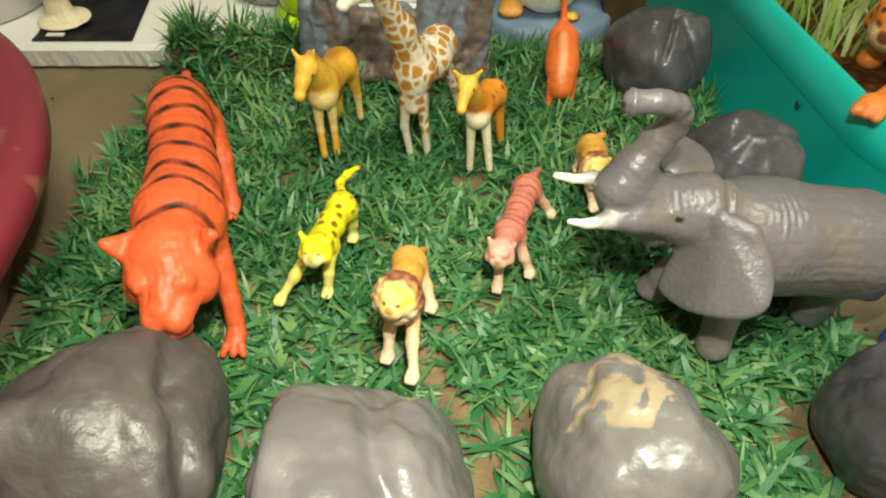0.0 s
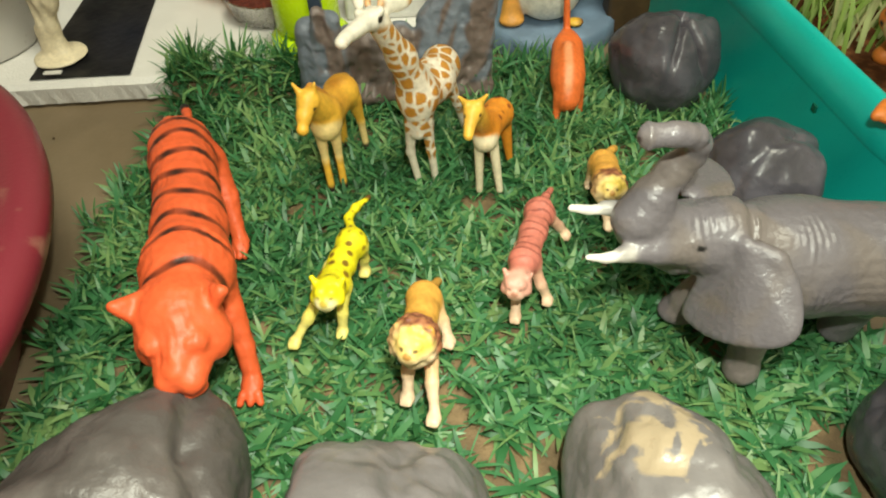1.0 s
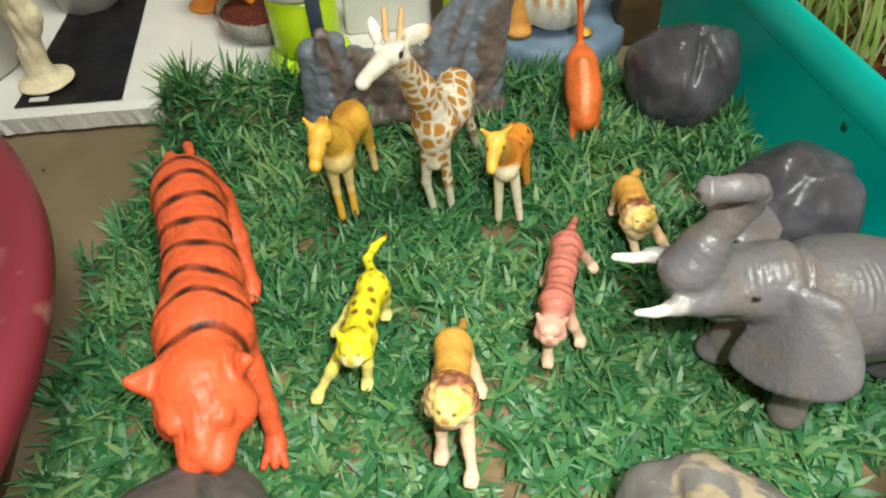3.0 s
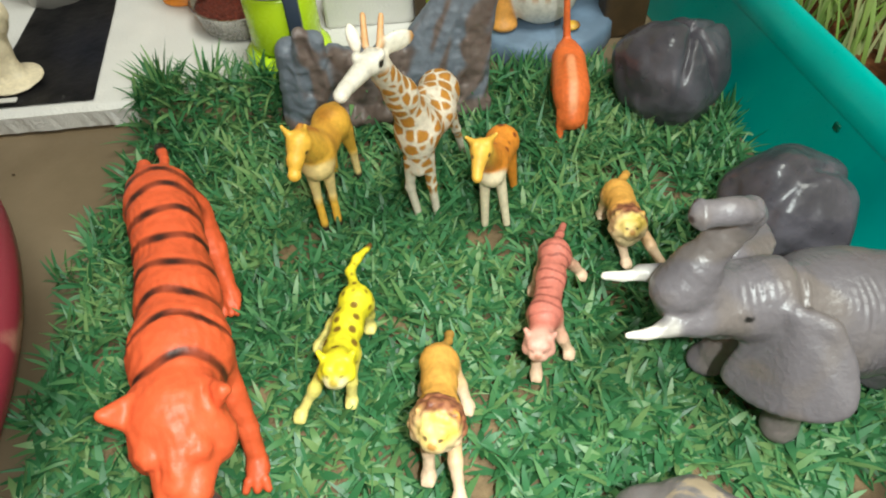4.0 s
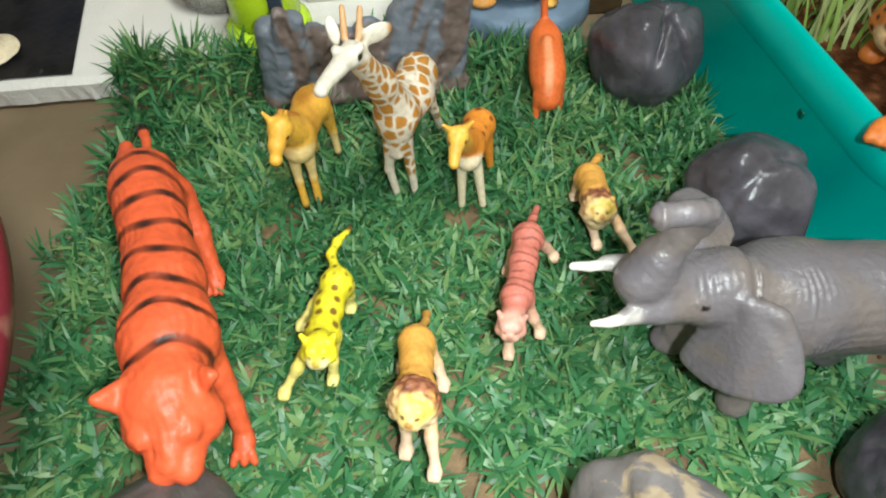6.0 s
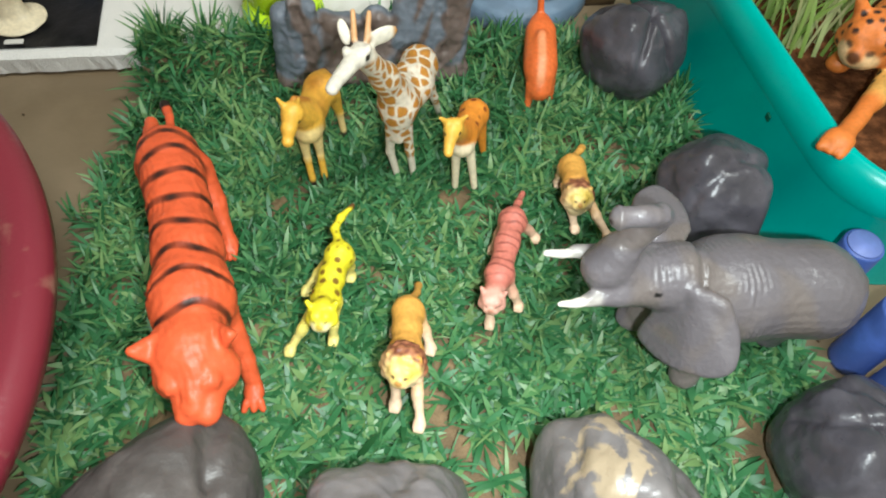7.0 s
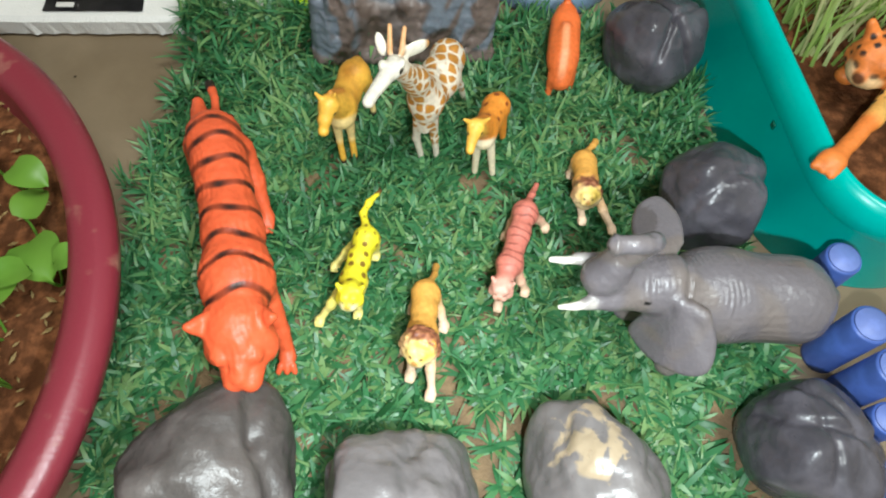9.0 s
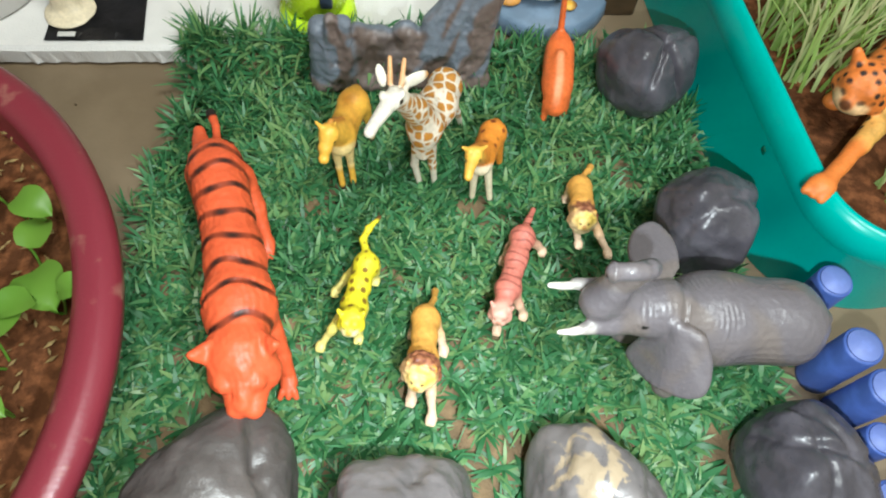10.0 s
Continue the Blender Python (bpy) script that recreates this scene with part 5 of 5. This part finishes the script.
def big_cat(name, label, shade, pale, spine, head, nose, feet, tail, fat=1.0, mane=None, paint=None, face=6.6, legs=None):
    """A walking cat: spine from rump to shoulder, then head, four feet and tail; nose tells where the face looks."""
    rump, loin, chest = [np.array(v, float) for v in spine]
    head, nose = np.array(head, float), np.array(nose, float)
    way = (nose - head) / np.linalg.norm(nose - head)
    side = np.cross(way, (0, 0, 1))
    side /= np.linalg.norm(side)
    up = np.array((0, 0, 1.0))
    f, legs = fat, legs or pale
    prims = [ball(rump, (7.8 * f, 8 * f, 8.3 * f), shade), cone(rump, loin, 7.6 * f, 7.0 * f, shade, 5), cone(loin, chest, 7.0 * f, 7.8 * f, shade, 5), cone(chest, head - way * 0.3 * face, 7.6 * f, 0.82 * face, shade, 4), *cat_head(head, way, face, shade, pale)]
    for k in (-1, 1):
        prims += [ball(chest + side * k * 4.2 * f - up * 2 * f, (4.2 * f, 5.2 * f, 6.2 * f), shade, melt=3), ball(rump + side * k * 4.0 * f - up * 2.4 * f, (4.2 * f, 6 * f, 6.2 * f), shade, melt=3)]
    for i, foot in enumerate(feet):
        foot = np.array(foot, float)
        top = (chest if i < 2 else rump) + side * (1 if i % 2 == 0 else -1) * 5 * f - up * 3 * f
        knee = (top * 0.45 + foot * 0.55) + (way if i < 2 else -way) * 1.5 * f
        prims += [cone(top, knee, 4.3 * f, 3.0 * f, tuple(0.4 * a + 0.6 * b for a, b in zip(shade, legs)), 2), cone(knee, foot, 3.0 * f, 2.5 * f, legs, 2), ball(foot + way * 1.2 * f, (3.5 * f, 4.2 * f, 2.8 * f), legs, melt=1.5), *[cone(foot + way * 3.6 * f + side * k * f, foot + way * 4.9 * f + side * k * f - up * 0.8, 1.3 * f, 1.1 * f, legs, 0.8) for k in (-1.9, 0, 1.9)]]
    for a, b, ra, rb in tail:
        prims.append(cone(a, b, ra, rb, shade, 2))
    if mane:
        tip = np.cross(side, way)
        for ring, (off, out, size) in enumerate(((0.05, 1.0, 0.4), (-0.45, 1.02, 0.52), (-0.95, 0.85, 0.55))):
            for k in range(12):
                a = 2 * math.pi * (k + 0.5 * (ring % 2)) / 12
                q = head + way * off * face + (side * math.cos(a) + tip * math.sin(a)) * out * face * (1.0 + (0.12 if math.sin(a) < 0 else 0.0))
                prims.append(ball(q, (size * face,) * 3, mane if math.sin(a) > -0.3 else pale, melt=1.2))
        prims.append(ball(head - way * 0.4 * face - tip * 1.1 * face, (0.85 * face, 0.8 * face, 0.9 * face), pale, melt=2))

    def coat(p, c):
        if paint:
            c = paint(p, c)
        return cat_face(p, c, head, way, face, (0.42, 0.17, 0.03) if mane else (0.3, 0.1, 0.03), 1.0 if mane else 0.6)

    def fur(p):
        out = 0.16 * waves(p, 1.8, 2.0) + 0.2 * waves(p, 4.0)
        if mane:
            out = out + 0.5 * soft(-np.linalg.norm(p - (head - way * 0.5 * face), axis=1), -2.0 * face, -1.2 * face) * soft(-((p - head) @ way), -0.3 * face, 0.0) * waves(p, 0.95)
        return out

    return tagged(moulded(name, prims, TOY, 0.6, relief=fur, paint=coat), label, "animal figure", "toy animals")


YE, YP = (0.76, 0.66, 0.02), (0.76, 0.68, 0.36)
big_cat("leopard_figure", "bright yellow plastic leopard with dark spots walking on grass", YE, YP, ((-34, 84, 34), (-37.5, 71, 35), (-40, 58, 36.5)), (-40.5, 46, 43.5), (-41.8, 36, 46.5),
        ((-60, 44, 14), (-39, 48, 14), (-53, 77, 14), (-30, 84, 14)), (((-34, 90, 37), (-36, 99, 36), 2.2, 2.0), ((-36, 99, 36), (-33, 106, 36), 1.9, 1.8), ((-33, 106, 36), (-27, 114, 35), 1.8, 1.4)), 0.8,
        paint=lambda p, c: tint(spots(p, c, (0.2, 0.11, 0.01), 6.2, 0.26, soft(p[:, 2], 32, 36) * soft(p[:, 1], 50, 54)), soft(p[:, 1], 110, 113), (0.12, 0.05, 0.01)), face=6.6, legs=(0.77, 0.66, 0.2))
PK, PP = (0.62, 0.19, 0.14), (0.74, 0.5, 0.34)
big_cat("pink_tiger_figure", "pinkish plastic tiger with dark red stripes prowling on grass", PK, PP, ((57, 103, 29), (52, 88, 30), (45.5, 69, 32)), (40, 54, 33), (37, 43, 35),
        ((40, 52, 13), (56, 61, 13), (47, 97, 12), (71, 102, 13)), (((59, 109, 30), (62, 116, 27), 2.2, 1.9), ((62, 116, 27), (66, 125, 23), 1.9, 1.5)), 0.8,
        paint=lambda p, c: tint(tint(c, soft(-p[:, 1], -61, -56) * soft(p[:, 2], 24, 28) * 0.75, (0.74, 0.4, 0.31)), soft(np.sin((p[:, 1] * 0.95 + p[:, 0] * 0.3 - 0.12 * np.abs(p[:, 0] - 24 - 0.31 * p[:, 1])) / 0.78 + 0.8 * np.sin(p[:, 0] / 2.0 + p[:, 1] / 5)), 0.5, 0.95) * soft(p[:, 2], 25, 30) * soft(p[:, 1], 62, 66) * soft(waves(p, 4.0), -0.5, 0.1) * 0.75, (0.2, 0.04, 0.03)), face=6.0)
LI, LP, MA = (0.72, 0.36, 0.07), (0.74, 0.53, 0.36), (0.34, 0.13, 0.06)


def lion_paint(hx, hy, hz):
    def paint(p, c):
        d = np.linalg.norm(p - np.array((hx, hy, hz)), axis=1)
        front = soft(-(p[:, 1] - hy) + 0.4 * (p[:, 2] - hz), 0.0, 3.0) * soft(-d, -10.5, -8.5)
        c = tint(c, front * 0.85, (0.76, 0.6, 0.34))
        c = tint(c, front * soft(p[:, 2] - hz, -0.5, 3) * 0.85, (0.78, 0.55, 0.07))
        c = tint(c, soft(-(p[:, 0] - hx) - 0.5 * (p[:, 1] - hy), -1, 4) * soft(-d, -13, -11) * 0.45, (0.75, 0.55, 0.26))
        return tint(c, soft(p[:, 0] - hx + 0.7 * (p[:, 1] - hy), -3, 2) * soft(waves(p, 1.3), -0.15, 0.3) * soft(p[:, 1] - hy + 0.35 * np.abs(p[:, 0] - hx), 0.8, 3) * soft(-d, -15, -11) * soft(p[:, 2] - hz, -8, -3) * 0.8, (0.17, 0.05, 0.03))
    return paint


big_cat("lion_figure", "yellow-brown plastic lion with dark mane stepping forward", LI, LP, ((-1, 53, 28), (-2, 42, 31), (-3, 30, 34)), (-5.0, 15, 47), (-7.8, 5, 50.5),
        ((-9.5, 12, 14), (1.3, 1.5, 14.5), (-8, 51, 12), (9, 40, 13)), (((1, 59, 29), (4, 68, 20), 2.0, 1.6), ((4, 68, 20), (5, 77, 11), 1.6, 2.2)), 0.88, MA, lion_paint(-5.5, 15, 47), face=6.8)
big_cat("lion_figure", "tan plastic lion with brown curly mane beside the elephant", LI, LP, ((95.5, 138, 28), (95, 130, 30), (94, 122, 32)), (93, 111, 34), (91.8, 102, 38),
        ((94, 107, 12), (111, 100, 13), (90, 140, 12), (103, 136, 12)), (((97, 144, 29), (103, 152, 25), 1.8, 1.6), ((103, 152, 25), (106, 157, 22), 1.8, 2.4)), 0.8, MA, lion_paint(93, 111, 34), face=5.8)

# specks of dirt on the floor
rng = random.Random(9)
for i in range(16):
    x, y = (rng.uniform(-0.3, -0.18), rng.uniform(-0.05, 0.25)) if i < 12 else (rng.uniform(0.2, 0.3), rng.uniform(0.0, 0.06))
    bm = bmesh.new()
    bmesh.ops.create_icosphere(bm, subdivisions=1, radius=rng.uniform(0.0005, 0.0012))
    speck = part("dirt_speck", bm, BROWN)
    speck.location = (x, y, 0.0008)
    tagged(speck, "tiny dark crumb of dirt on the cement floor", "crumb", "crumbs on the floor")
